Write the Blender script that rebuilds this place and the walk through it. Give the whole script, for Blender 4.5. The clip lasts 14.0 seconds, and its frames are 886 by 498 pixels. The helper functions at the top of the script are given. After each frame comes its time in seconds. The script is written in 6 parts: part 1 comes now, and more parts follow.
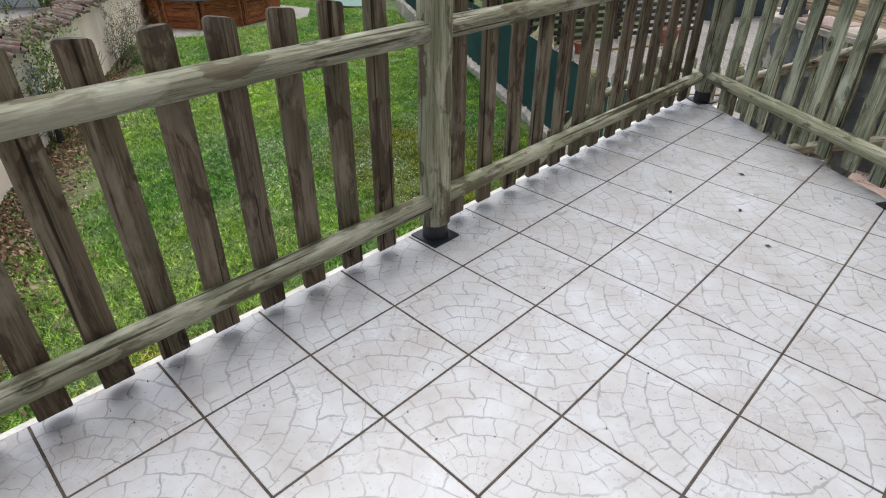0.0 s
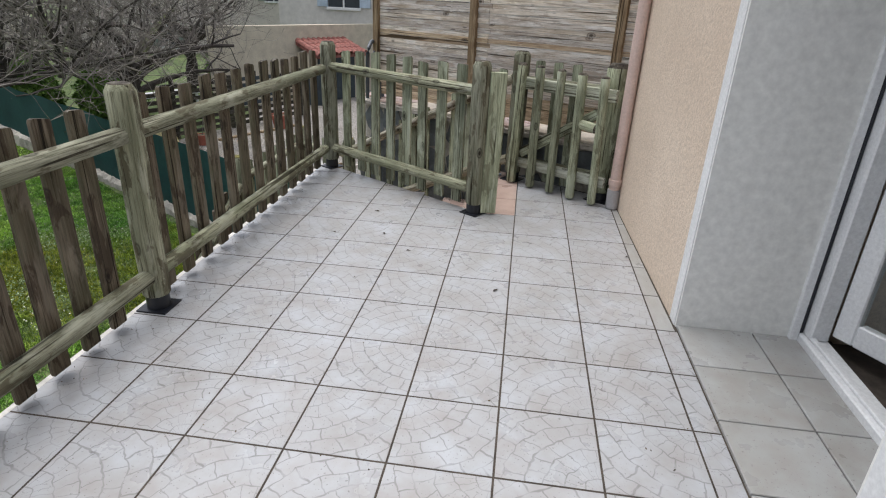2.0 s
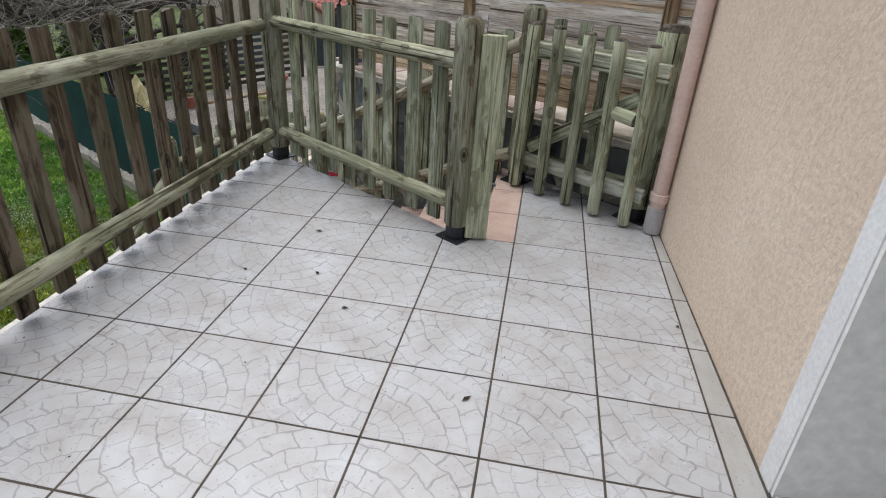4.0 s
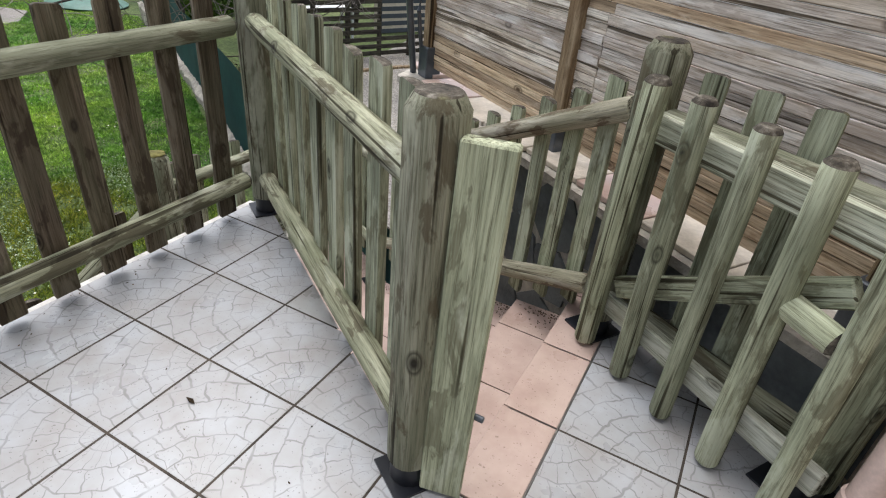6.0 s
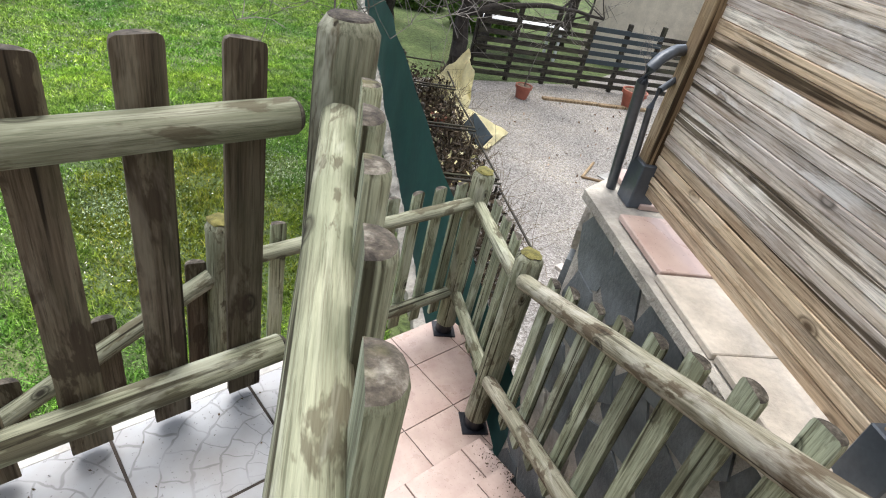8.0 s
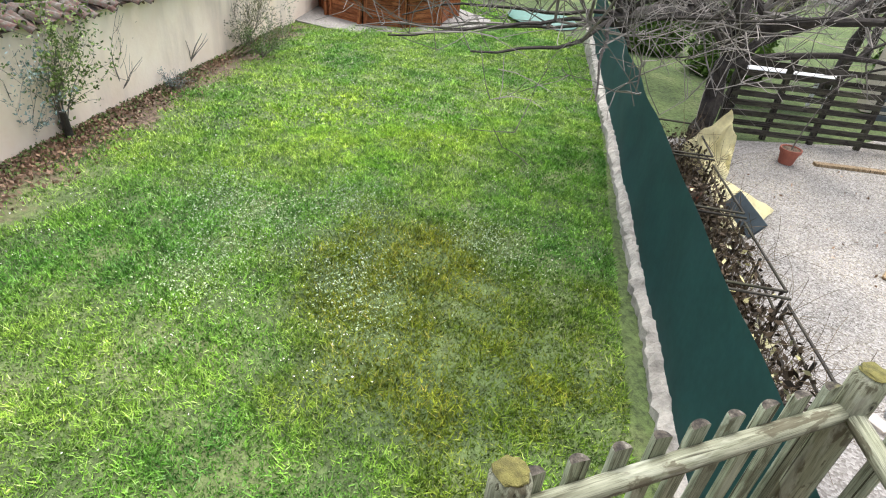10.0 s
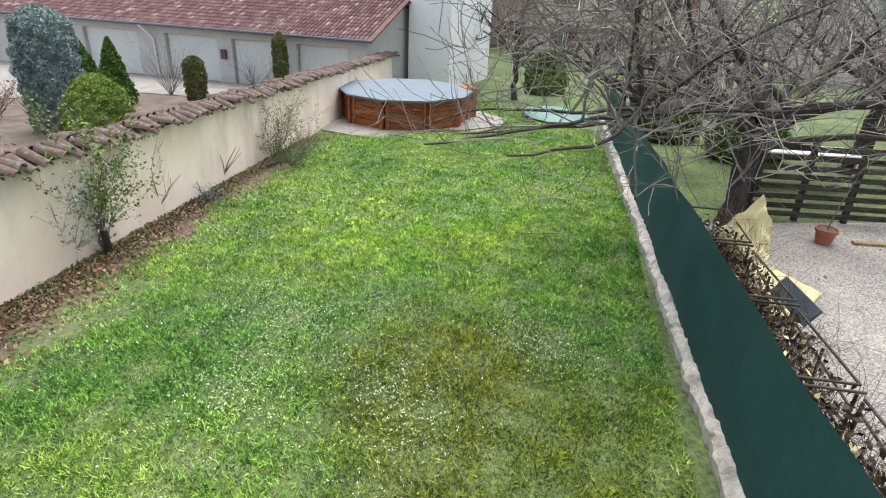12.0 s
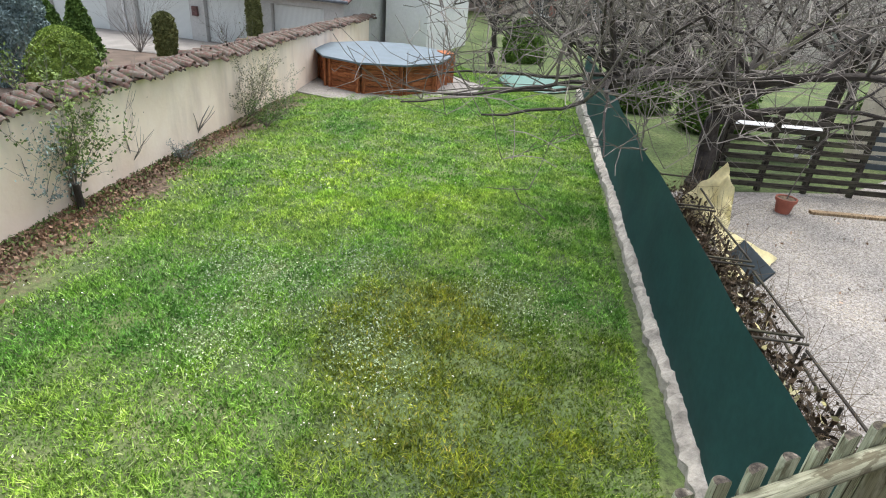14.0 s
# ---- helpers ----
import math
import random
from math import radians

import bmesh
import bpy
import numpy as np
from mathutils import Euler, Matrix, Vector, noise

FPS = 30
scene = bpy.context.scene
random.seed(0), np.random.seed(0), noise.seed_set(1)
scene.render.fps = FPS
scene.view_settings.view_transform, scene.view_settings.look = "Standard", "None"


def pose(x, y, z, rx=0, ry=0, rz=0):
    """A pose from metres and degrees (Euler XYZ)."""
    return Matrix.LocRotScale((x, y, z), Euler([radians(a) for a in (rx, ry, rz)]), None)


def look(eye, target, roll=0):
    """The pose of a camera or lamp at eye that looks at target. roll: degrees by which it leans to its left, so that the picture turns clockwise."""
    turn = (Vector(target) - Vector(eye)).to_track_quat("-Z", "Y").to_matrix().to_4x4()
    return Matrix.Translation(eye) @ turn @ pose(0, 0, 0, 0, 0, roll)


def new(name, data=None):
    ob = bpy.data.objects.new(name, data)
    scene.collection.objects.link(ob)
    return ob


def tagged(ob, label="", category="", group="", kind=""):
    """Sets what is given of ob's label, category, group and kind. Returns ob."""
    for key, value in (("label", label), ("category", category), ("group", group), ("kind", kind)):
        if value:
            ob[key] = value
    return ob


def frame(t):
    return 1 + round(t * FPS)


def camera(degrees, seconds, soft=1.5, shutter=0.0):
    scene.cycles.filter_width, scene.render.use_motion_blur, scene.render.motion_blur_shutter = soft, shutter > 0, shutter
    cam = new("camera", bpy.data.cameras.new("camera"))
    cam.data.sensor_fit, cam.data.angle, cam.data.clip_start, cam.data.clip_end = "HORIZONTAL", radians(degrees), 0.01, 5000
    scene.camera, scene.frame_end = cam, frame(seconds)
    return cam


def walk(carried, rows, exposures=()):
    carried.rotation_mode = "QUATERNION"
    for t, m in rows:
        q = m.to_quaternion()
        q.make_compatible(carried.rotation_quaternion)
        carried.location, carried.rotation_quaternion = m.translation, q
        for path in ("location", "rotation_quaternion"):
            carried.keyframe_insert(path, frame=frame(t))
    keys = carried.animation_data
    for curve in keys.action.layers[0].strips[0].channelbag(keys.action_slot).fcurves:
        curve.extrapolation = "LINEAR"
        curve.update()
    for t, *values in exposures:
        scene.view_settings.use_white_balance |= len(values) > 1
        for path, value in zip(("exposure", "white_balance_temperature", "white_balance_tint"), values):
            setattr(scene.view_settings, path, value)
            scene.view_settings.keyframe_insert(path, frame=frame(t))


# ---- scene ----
cam = camera(75.0, 14.0, soft=1.1)
METRES, EYE, TILT, LEAN, TURN = 7.0, 1.5, 0.0, 0.0, 42.1
PATH = [
    (0, (-0.002, 0.167, 1.217), (-1.18, 1.373, 0.141), 0.3),
    (0.5, (0.154, -0.123, 1.268), (-0.509, 1.471, 0.258), 2.0),
    (1, (0.127, -0.428, 1.303), (-0.267, 1.309, 0.394), 2.2),
    (1.5, (0.112, -0.578, 1.351), (-0.164, 1.224, 0.527), 2.0),
    (2, (0.145, -0.549, 1.364), (-0.083, 1.267, 0.558), 2.4),
    (4.5, (0.247, 1.098, 1.225), (-0.069, 2.819, 0.255), 4.4),
    (5, (0.319, 1.494, 1.272), (-0.132, 3.162, 0.264), 4.1),
    (5.5, (0.373, 1.923, 1.268), (-0.231, 3.534, 0.248), 4.6),
    (6, (0.33, 2.327, 1.283), (-0.418, 3.859, 0.237), 5.6),
    (6.5, (0.241, 2.663, 1.306), (-0.644, 4.138, 0.286), 7.3),
    (7, (0.08, 2.981, 1.3), (-0.902, 4.381, 0.263), 9.6),
    (7.5, (-0.158, 3.184, 1.29), (-1.194, 4.525, 0.227), 12.2),
    (8, (-0.457, 3.396, 1.267), (-1.588, 4.629, 0.171), 13.5),
    (8.5, (-0.779, 3.544, 1.269), (-2.002, 4.631, 0.119), 14.2),
    (9, (-1.109, 3.569, 1.277), (-2.448, 4.427, 0.063), 12.5),
]
LATE = [
    (11.5, -1.726, 3.405, 1.270, 61.72, -2.15, 69.96),
    (12.0, -1.733, 3.398, 1.304, 65.27, -2.33, 69.06),
    (12.5, -1.737, 3.394, 1.313, 66.80, -2.73, 69.35),
    (13.0, -1.727, 3.382, 1.300, 66.71, -3.28, 70.11),
    (13.5, -1.696, 3.359, 1.300, 65.17, -3.81, 69.43),
    (14.0, -1.550, 3.337, 1.266, 62.40, -4.24, 67.23),
]
walk(cam, [(t, look(eye, target, roll)) for t, eye, target, roll in PATH] + [(t, pose(x, y, z, rx, ry, rz)) for t, x, y, z, rx, ry, rz in LATE],
     [(0, 0.85), (2, 0.68), (4.5, 0.68), (5.5, 0.8), (6.5, 1.08), (8, 1.35), (9, 1.5), (11.5, 1.65), (12.5, 1.38), (14, 1.4)])
# ---- world, sun, exposure ----
world = bpy.data.worlds.new("world")
scene.world = world
world.use_nodes = True
wn = world.node_tree
sky = wn.nodes.new("ShaderNodeTexSky")
sky.sky_type, sky.sun_disc = "NISHITA", False
sky.sun_elevation, sky.sun_rotation = radians(76), radians(307)
sky.air_density, sky.dust_density = 1.0, 3.0
wash = wn.nodes.new("ShaderNodeHueSaturation")
wash.inputs["Saturation"].default_value = 0.45
wn.links.new(sky.outputs[0], wash.inputs["Color"])
wn.links.new(wash.outputs[0], wn.nodes["Background"].inputs[0])
wn.nodes["Background"].inputs[1].default_value = 0.125
sun = new("sun", bpy.data.lights.new("sun", "SUN"))
sun.data.energy, sun.data.angle, sun.data.color = 1.5, radians(58), (0.995, 0.985, 0.975)
sun.rotation_mode = "QUATERNION"
sun.rotation_quaternion = Vector((-0.19, 0.14, 0.95)).to_track_quat("Z", "Y")

# ---- plan ----
GROUND = -2.0
TILE = 0.34
LINE_X, LINE_Y = 0.16, 3.20                   # one crossing of the floor's joints
EDGE_X = -1.50                                # the terrace's open side
WALL_X = 0.925                                # the house's rendered face
P2 = Vector((-0.125, 3.187, 0))               # the gate's latch post; the stair's own axes start here
U = Vector((-0.8412, 0.5408, 0))
V = Vector((0.5408, 0.8412, 0))
CORNER = Vector((-1.39, 3.975, 0))
SCREEN_V = 1.13


def uv(u, v, z=0.0):
    return P2 + U * u + V * v + Vector((0, 0, z))


# ---- materials ----
def mat(name):
    m = bpy.data.materials.new(name)
    m.use_nodes = True
    return m, m.node_tree, m.node_tree.nodes["Principled BSDF"]


def node(nt, kind, links=(), **values):
    n = nt.nodes.new(kind)
    for key, value in values.items():
        if key in n.inputs:
            n.inputs[key].default_value = value
        else:
            n.inputs[key.replace("_", " ")].default_value = value
    for sock, source in links:
        nt.links.new(source, n.inputs[sock])
    return n


def ramp(nt, source, stops):
    r = nt.nodes.new("ShaderNodeValToRGB")
    while len(r.color_ramp.elements) < len(stops):
        r.color_ramp.elements.new(0.5)
    for e, (p, c) in zip(r.color_ramp.elements, stops):
        e.position, e.color = p, (*c, 1) if len(c) == 3 else c
    nt.links.new(source, r.inputs[0])
    return r.outputs[0]


def mix(nt, fac, a, b, how="MIX"):
    m = nt.nodes.new("ShaderNodeMix")
    m.data_type, m.blend_type = "RGBA", how
    for sock, value in ((0, fac), (6, a), (7, b)):
        if hasattr(value, "is_linked"):
            nt.links.new(value, m.inputs[sock])
        else:
            m.inputs[sock].default_value = value if sock == 0 or len(value) == 4 else (*value, 1)
    return m.outputs[2]


def coords(nt, kind="Object", scale=(1, 1, 1), shift=False):
    tc = nt.nodes.new("ShaderNodeTexCoord")
    mp = node(nt, "ShaderNodeMapping", [(0, tc.outputs[kind])])
    mp.inputs["Scale"].default_value = scale
    if shift:
        info = nt.nodes.new("ShaderNodeObjectInfo")
        mul = nt.nodes.new("ShaderNodeMath")
        mul.operation = "MULTIPLY"
        mul.inputs[1].default_value = 57.0
        nt.links.new(info.outputs["Random"], mul.inputs[0])
        com = nt.nodes.new("ShaderNodeCombineXYZ")
        for i in range(3):
            nt.links.new(mul.outputs[0], com.inputs[i])
        nt.links.new(com.outputs[0], mp.inputs["Location"])
    return mp.outputs[0]


def noise_tex(nt, vec, scale, detail=4.0, rough=0.6, distort=0.0):
    n = node(nt, "ShaderNodeTexNoise", [("Vector", vec)], Scale=scale, Detail=detail, Roughness=rough, Distortion=distort)
    return n.outputs[0]


def bump(nt, bsdf, height, strength=0.3, dist=0.01, before=None):
    b = node(nt, "ShaderNodeBump", [("Height", height)], Strength=strength, Distance=dist)
    if before is not None:
        nt.links.new(before, b.inputs["Normal"])
    nt.links.new(b.outputs[0], bsdf.inputs["Normal"])
    return b.outputs[0]


def simple(name, color, rough=0.6, metal=0.0, vary=0.25, scale=8.0, bumpy=0.1, spec=0.5, size=0.004, kind="Object"):
    m, nt, b = mat(name)
    v = coords(nt, kind)
    n1 = noise_tex(nt, v, scale)
    n2 = noise_tex(nt, v, scale * 9)
    lo = tuple(c * (1 - vary) for c in color)
    hi = tuple(min(1, c * (1 + vary)) for c in color)
    c1 = ramp(nt, n1, [(0.3, lo), (0.7, hi)])
    c2 = ramp(nt, n2, [(0.3, (0.82,) * 3), (0.7, (1.0,) * 3)])
    nt.links.new(mix(nt, 1.0, c1, c2, "MULTIPLY"), b.inputs["Base Color"])
    b.inputs["Roughness"].default_value, b.inputs["Metallic"].default_value = rough, metal
    b.inputs["Specular IOR Level"].default_value = spec
    bump(nt, b, n2, bumpy, size)
    return m


def wood(name, dark, mid, light, algae=(0.13, 0.15, 0.07), green=0.5, stretch=0.06, scale=30.0, rough=0.85, stains=0.75):
    """Weathered wood, the grain along the object's own z."""
    m, nt, b = mat(name)
    v = coords(nt, "Object", (1, 1, stretch), True)
    v2 = coords(nt, "Object", (1, 1, 0.45), True)
    grain = noise_tex(nt, v, scale, 6, 0.65, 0.6)
    fine = noise_tex(nt, coords(nt, "Object", (1, 1, stretch * 0.6), True), scale * 5, 4, 0.75, 0.3)
    big = noise_tex(nt, v2, 5.0, 3, 0.6)
    col = ramp(nt, grain, [(0.22, dark), (0.46, mid), (0.76, light)])
    col = mix(nt, 1.0, col, ramp(nt, fine, [(0.36, (0.42, 0.40, 0.37)), (0.5, (0.95,) * 3), (0.64, (1.22,) * 3)]), "MULTIPLY")
    alg = ramp(nt, big, [(0.42, (0, 0, 0)), (0.66, (green,) * 3)])
    col = mix(nt, alg, col, algae)
    knot = node(nt, "ShaderNodeTexVoronoi", [("Vector", coords(nt, "Object", (1, 1, 0.55), True))], Scale=7.5)
    spot = ramp(nt, knot.outputs["Distance"], [(0.05, (1, 1, 1)), (0.10, (0.35,) * 3), (0.125, (0.8,) * 3), (0.17, (0, 0, 0))])
    col = mix(nt, spot, col, tuple(c * 0.35 for c in dark))
    info = nt.nodes.new("ShaderNodeObjectInfo")
    tone = ramp(nt, info.outputs["Random"], [(0.0, (0.78, 0.76, 0.74)), (1.0, (1.15, 1.13, 1.05))])
    col = mix(nt, 1.0, col, tone, "MULTIPLY")
    stain = noise_tex(nt, coords(nt, "Object", (1, 1, 0.33), True), 15, 5, 0.6, 0.4)
    col = mix(nt, ramp(nt, stain, [(0.545, (0, 0, 0)), (0.585, (stains,) * 3)]), col, (dark[0] * 1.1, dark[1] * 1.0, dark[2] * 0.9))
    bleach = noise_tex(nt, coords(nt, "Object", (1, 1, 0.25), True), 9, 5, 0.65, 0.4)
    col = mix(nt, ramp(nt, bleach, [(0.55, (0, 0, 0)), (0.62, (0.5,) * 3)]), col, light)
    crack = ramp(nt, noise_tex(nt, coords(nt, "Object", (1, 1, 0.02), True), 48, 2, 0.5, 0.3), [(0.34, (0.2, 0.18, 0.15)), (0.39, (1, 1, 1))])
    col = mix(nt, 1.0, col, crack, "MULTIPLY")
    nt.links.new(col, b.inputs["Base Color"])
    b.inputs["Roughness"].default_value = rough
    b.inputs["Specular IOR Level"].default_value = 0.3
    one = bump(nt, b, crack, 0.5, 0.003)
    bump(nt, b, fine, 0.55, 0.003, bump(nt, b, grain, 0.45, 0.004, one))
    return m


M_ROUND = wood("weathered round wood", (0.075, 0.068, 0.045), (0.25, 0.26, 0.19), (0.45, 0.46, 0.37), algae=(0.16, 0.18, 0.12), green=0.65, stains=0.75)
M_PALE = wood("sun-bleached round wood", (0.09, 0.072, 0.05), (0.27, 0.255, 0.20), (0.50, 0.48, 0.41), algae=(0.20, 0.205, 0.14), green=0.5, stains=0.85)
# Weathered brown, darkened further: the shade on the pickets' near side is in it.
M_PICKET = wood("weathered picket wood with shade in its tone", (0.04, 0.030, 0.022), (0.125, 0.10, 0.074), (0.26, 0.23, 0.18), algae=(0.095, 0.10, 0.062), green=0.5)
M_GREEN = wood("greened picket wood", (0.10, 0.105, 0.070), (0.34, 0.375, 0.275), (0.56, 0.60, 0.47), algae=(0.11, 0.13, 0.085), green=0.5, stains=0.6)
M_SCREEN = wood("silvered fence boards", (0.24, 0.20, 0.17), (0.66, 0.61, 0.57), (0.88, 0.86, 0.83), algae=(0.46, 0.34, 0.22), green=0.45, scale=26.0, stains=0.35)
M_WARM = wood("honey-brown fence boards", (0.24, 0.16, 0.10), (0.52, 0.40, 0.28), (0.74, 0.62, 0.48), algae=(0.46, 0.40, 0.32), green=0.3, scale=26.0, stains=0.3)
M_BATTEN = wood("brown wooden battens", (0.15, 0.10, 0.06), (0.29, 0.21, 0.13), (0.42, 0.33, 0.22), green=0.1, stains=0.4)
M_PALERAIL = wood("pale squared rail wood", (0.26, 0.27, 0.22), (0.46, 0.49, 0.41), (0.66, 0.68, 0.60), green=0.2, stains=0.3)
M_DARKWOOD = wood("dark slatted wood", (0.02, 0.018, 0.015), (0.045, 0.04, 0.034), (0.09, 0.08, 0.07), green=0.2)
M_POOLWOOD = wood("brown stained pool boards", (0.16, 0.05, 0.02), (0.32, 0.11, 0.045), (0.45, 0.18, 0.08), green=0.0)
M_SHOE = simple("black post shoe", (0.012, 0.014, 0.02), 0.35)
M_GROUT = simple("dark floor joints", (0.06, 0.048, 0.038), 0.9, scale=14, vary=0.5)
M_GROUTPALE = simple("pale lime at the slab's edge", (0.62, 0.6, 0.56), 0.8, scale=10, vary=0.3)
M_CONCRETE = simple("grey concrete", (0.36, 0.35, 0.33), 0.9, vary=0.3, scale=3, bumpy=0.5)
M_WHITE = simple("white render", (0.78, 0.79, 0.79), 0.8, vary=0.05, bumpy=0.25)
M_REVEAL = simple("pale grey reveal render", (0.84, 0.84, 0.81), 0.85, vary=0.015, scale=3, bumpy=0.3)
M_PVC = simple("white window plastic", (0.8, 0.81, 0.82), 0.25, vary=0.03, bumpy=0.02)
M_PIPE = simple("pinkish rain pipe", (0.68, 0.52, 0.46), 0.4, vary=0.08, bumpy=0.03)
M_PIPESHOE = simple("grey pipe shoe", (0.45, 0.44, 0.45), 0.5, vary=0.2)
M_NET = simple("dark green shade net", (0.024, 0.10, 0.095), 0.75, vary=0.18, scale=1.5, bumpy=0.4)
M_TERRA = simple("terracotta", (0.36, 0.115, 0.075), 0.8, vary=0.25, scale=6)
M_METAL = simple("grey painted steel", (0.085, 0.10, 0.12), 0.32, metal=0.2, vary=0.3)
M_BARK = simple("dark bark", (0.05, 0.042, 0.036), 0.95, vary=0.5, scale=9, bumpy=0.8, size=0.02)
M_TWIG = simple("grey twig bark", (0.20, 0.18, 0.16), 0.9, vary=0.5, scale=4)
M_DRY = simple("dry stems", (0.13, 0.095, 0.055), 0.9, vary=0.5, scale=6)
M_CLOTH = simple("pale yellow cloth", (0.80, 0.74, 0.46), 0.8, vary=0.15, scale=3)
M_SLATE = simple("blue-grey flagstone", (0.135, 0.15, 0.155), 0.6, vary=0.4, scale=5, bumpy=0.6, size=0.01)
M_COPING = simple("pale beige coping stone", (0.56, 0.50, 0.42), 0.85, vary=0.25, scale=6, bumpy=0.6, size=0.008)
M_STONE = simple("pale rubble stone", (0.42, 0.39, 0.34), 0.9, vary=0.4, scale=5, bumpy=0.8, size=0.015)


M_END, nt, b = mat("weathered dark end grain")
v = coords(nt, "Object", (1, 1, 1), True)
rad = node(nt, "ShaderNodeTexWave", [("Vector", coords(nt, "Object"))], Scale=24.0, Distortion=6.0, Detail=2.0)
rad.wave_type = "RINGS"
rad.rings_direction = "Z"
c1 = ramp(nt, noise_tex(nt, v, 26, 5, 0.7), [(0.38, (0.02, 0.016, 0.012)), (0.54, (0.085, 0.072, 0.055)), (0.74, (0.30, 0.28, 0.235))])
c1 = mix(nt, 1.0, c1, ramp(nt, rad.outputs[0], [(0.2, (0.82,) * 3), (0.7, (1.05,) * 3)]), "MULTIPLY")
moss = ramp(nt, noise_tex(nt, v, 9, 3), [(0.60, (0, 0, 0)), (0.70, (0.55,) * 3)])
nt.links.new(mix(nt, moss, c1, (0.15, 0.145, 0.05)), b.inputs["Base Color"])
b.inputs["Roughness"].default_value = 0.95
bump(nt, b, noise_tex(nt, v, 30, 5, 0.7), 0.8, 0.006)


# ---- builders ----
def thing(name, at, label, category, group="", kind="", turn=0.0):
    ob = new(name)
    ob.matrix_world = pose(at[0], at[1], at[2], 0, 0, turn)
    ob.empty_display_size = 0.1
    return tagged(ob, label, category, group, kind)


def mesh_of(bm, name, material, smooth=False):
    me = bpy.data.meshes.new(name)
    bm.normal_update()
    bm.to_mesh(me)
    bm.free()
    if smooth:
        me.polygons.foreach_set("use_smooth", [True] * len(me.polygons))
        me.set_sharp_from_angle(angle=radians(40))
    me.materials.append(material)
    return me


def put(name, me, parent=None, m=Matrix(), label="", kind=""):
    """An object on a mesh, at the world pose m, under a parent."""
    ob = new(name, me)
    if parent is not None:
        ob.parent = parent
        ob.matrix_parent_inverse = world_of(parent).inverted()
    ob.matrix_basis = m
    return tagged(ob, label, "", "", kind)


def world_of(ob):
    m = ob.matrix_basis
    if ob.parent is not None:
        m = world_of(ob.parent) @ ob.matrix_parent_inverse @ m
    return m


def part(name, bm, material, parent=None, label="", smooth=False, m=Matrix(), kind=""):
    return put(name, mesh_of(bm, name, material, smooth), parent, m, label, kind)


def add_box(bm, x0, x1, y0, y1, z0, z1, bevel=0.0):
    tmp = bmesh.new()
    bmesh.ops.create_cube(tmp, size=1)
    for v in tmp.verts:
        v.co = Vector((x0 + (v.co.x + 0.5) * (x1 - x0), y0 + (v.co.y + 0.5) * (y1 - y0), z0 + (v.co.z + 0.5) * (z1 - z0)))
    if bevel:
        bmesh.ops.bevel(tmp, geom=tmp.edges[:], offset=bevel, segments=1, affect="EDGES")
    join(bm, tmp)
    return bm


def join(bm, tmp, m=Matrix()):
    table = {v: bm.verts.new(m @ v.co) for v in tmp.verts}
    for f in tmp.faces:
        bm.faces.new([table[v] for v in f.verts])
    tmp.free()


def box(x0, x1, y0, y1, z0, z1, bevel=0.0):
    return add_box(bmesh.new(), x0, x1, y0, y1, z0, z1, bevel)


def prism(points, z0, z1, bevel=0.0):
    """A slab over a flat outline."""
    bm = bmesh.new()
    lo = [bm.verts.new((x, y, z0)) for x, y in points]
    hi = [bm.verts.new((x, y, z1)) for x, y in points]
    bm.faces.new(hi), bm.faces.new(lo[::-1])
    for i in range(len(points)):
        j = (i + 1) % len(points)
        bm.faces.new((lo[i], lo[j], hi[j], hi[i]))
    if bevel:
        bmesh.ops.bevel(bm, geom=[e for e in bm.edges if e.verts[0].co.z == e.verts[1].co.z == z1], offset=bevel, segments=1, affect="EDGES")
    bmesh.ops.recalc_face_normals(bm, faces=bm.faces)
    return bm


def sweep(rings):
    """A closed tube through rings of equally many points."""
    bm = bmesh.new()
    rows = [[bm.verts.new(p) for p in ring] for ring in rings]
    n = len(rows[0])
    for a, b in zip(rows, rows[1:]):
        for i in range(n):
            bm.faces.new((a[i], a[(i + 1) % n], b[(i + 1) % n], b[i]))
    bm.faces.new(rows[0][::-1]), bm.faces.new(rows[-1])
    bmesh.ops.recalc_face_normals(bm, faces=bm.faces)
    return bm


def log_bm(length, r, seed=0, taper=0.0, dome=0.012, n=16):
    """A round log along z, uneven, with worn ends."""
    rings = []
    steps = max(4, int(length / 0.12))
    levels = [(0, 0.9)] + [(0.008, 1)] + [(length * k / steps, 1) for k in range(1, steps)] + [(length - dome, 1), (length - dome * 0.1, 0.74), (length, 0.68)]
    for z, k in levels:
        ring = []
        for i in range(n):
            a = 2 * math.pi * i / n
            w = 1 + 0.05 * noise.noise((math.cos(a) * 1.3, math.sin(a) * 1.3, z * 5 + seed * 9.7))
            rr = r * k * w * (1 - taper * z / length)
            dx = 0.05 * r * noise.noise((seed * 3.1, 4.0, z * 2))
            ring.append((rr * math.cos(a) + dx, rr * math.sin(a), z))
        rings.append(ring)
    return sweep(rings)


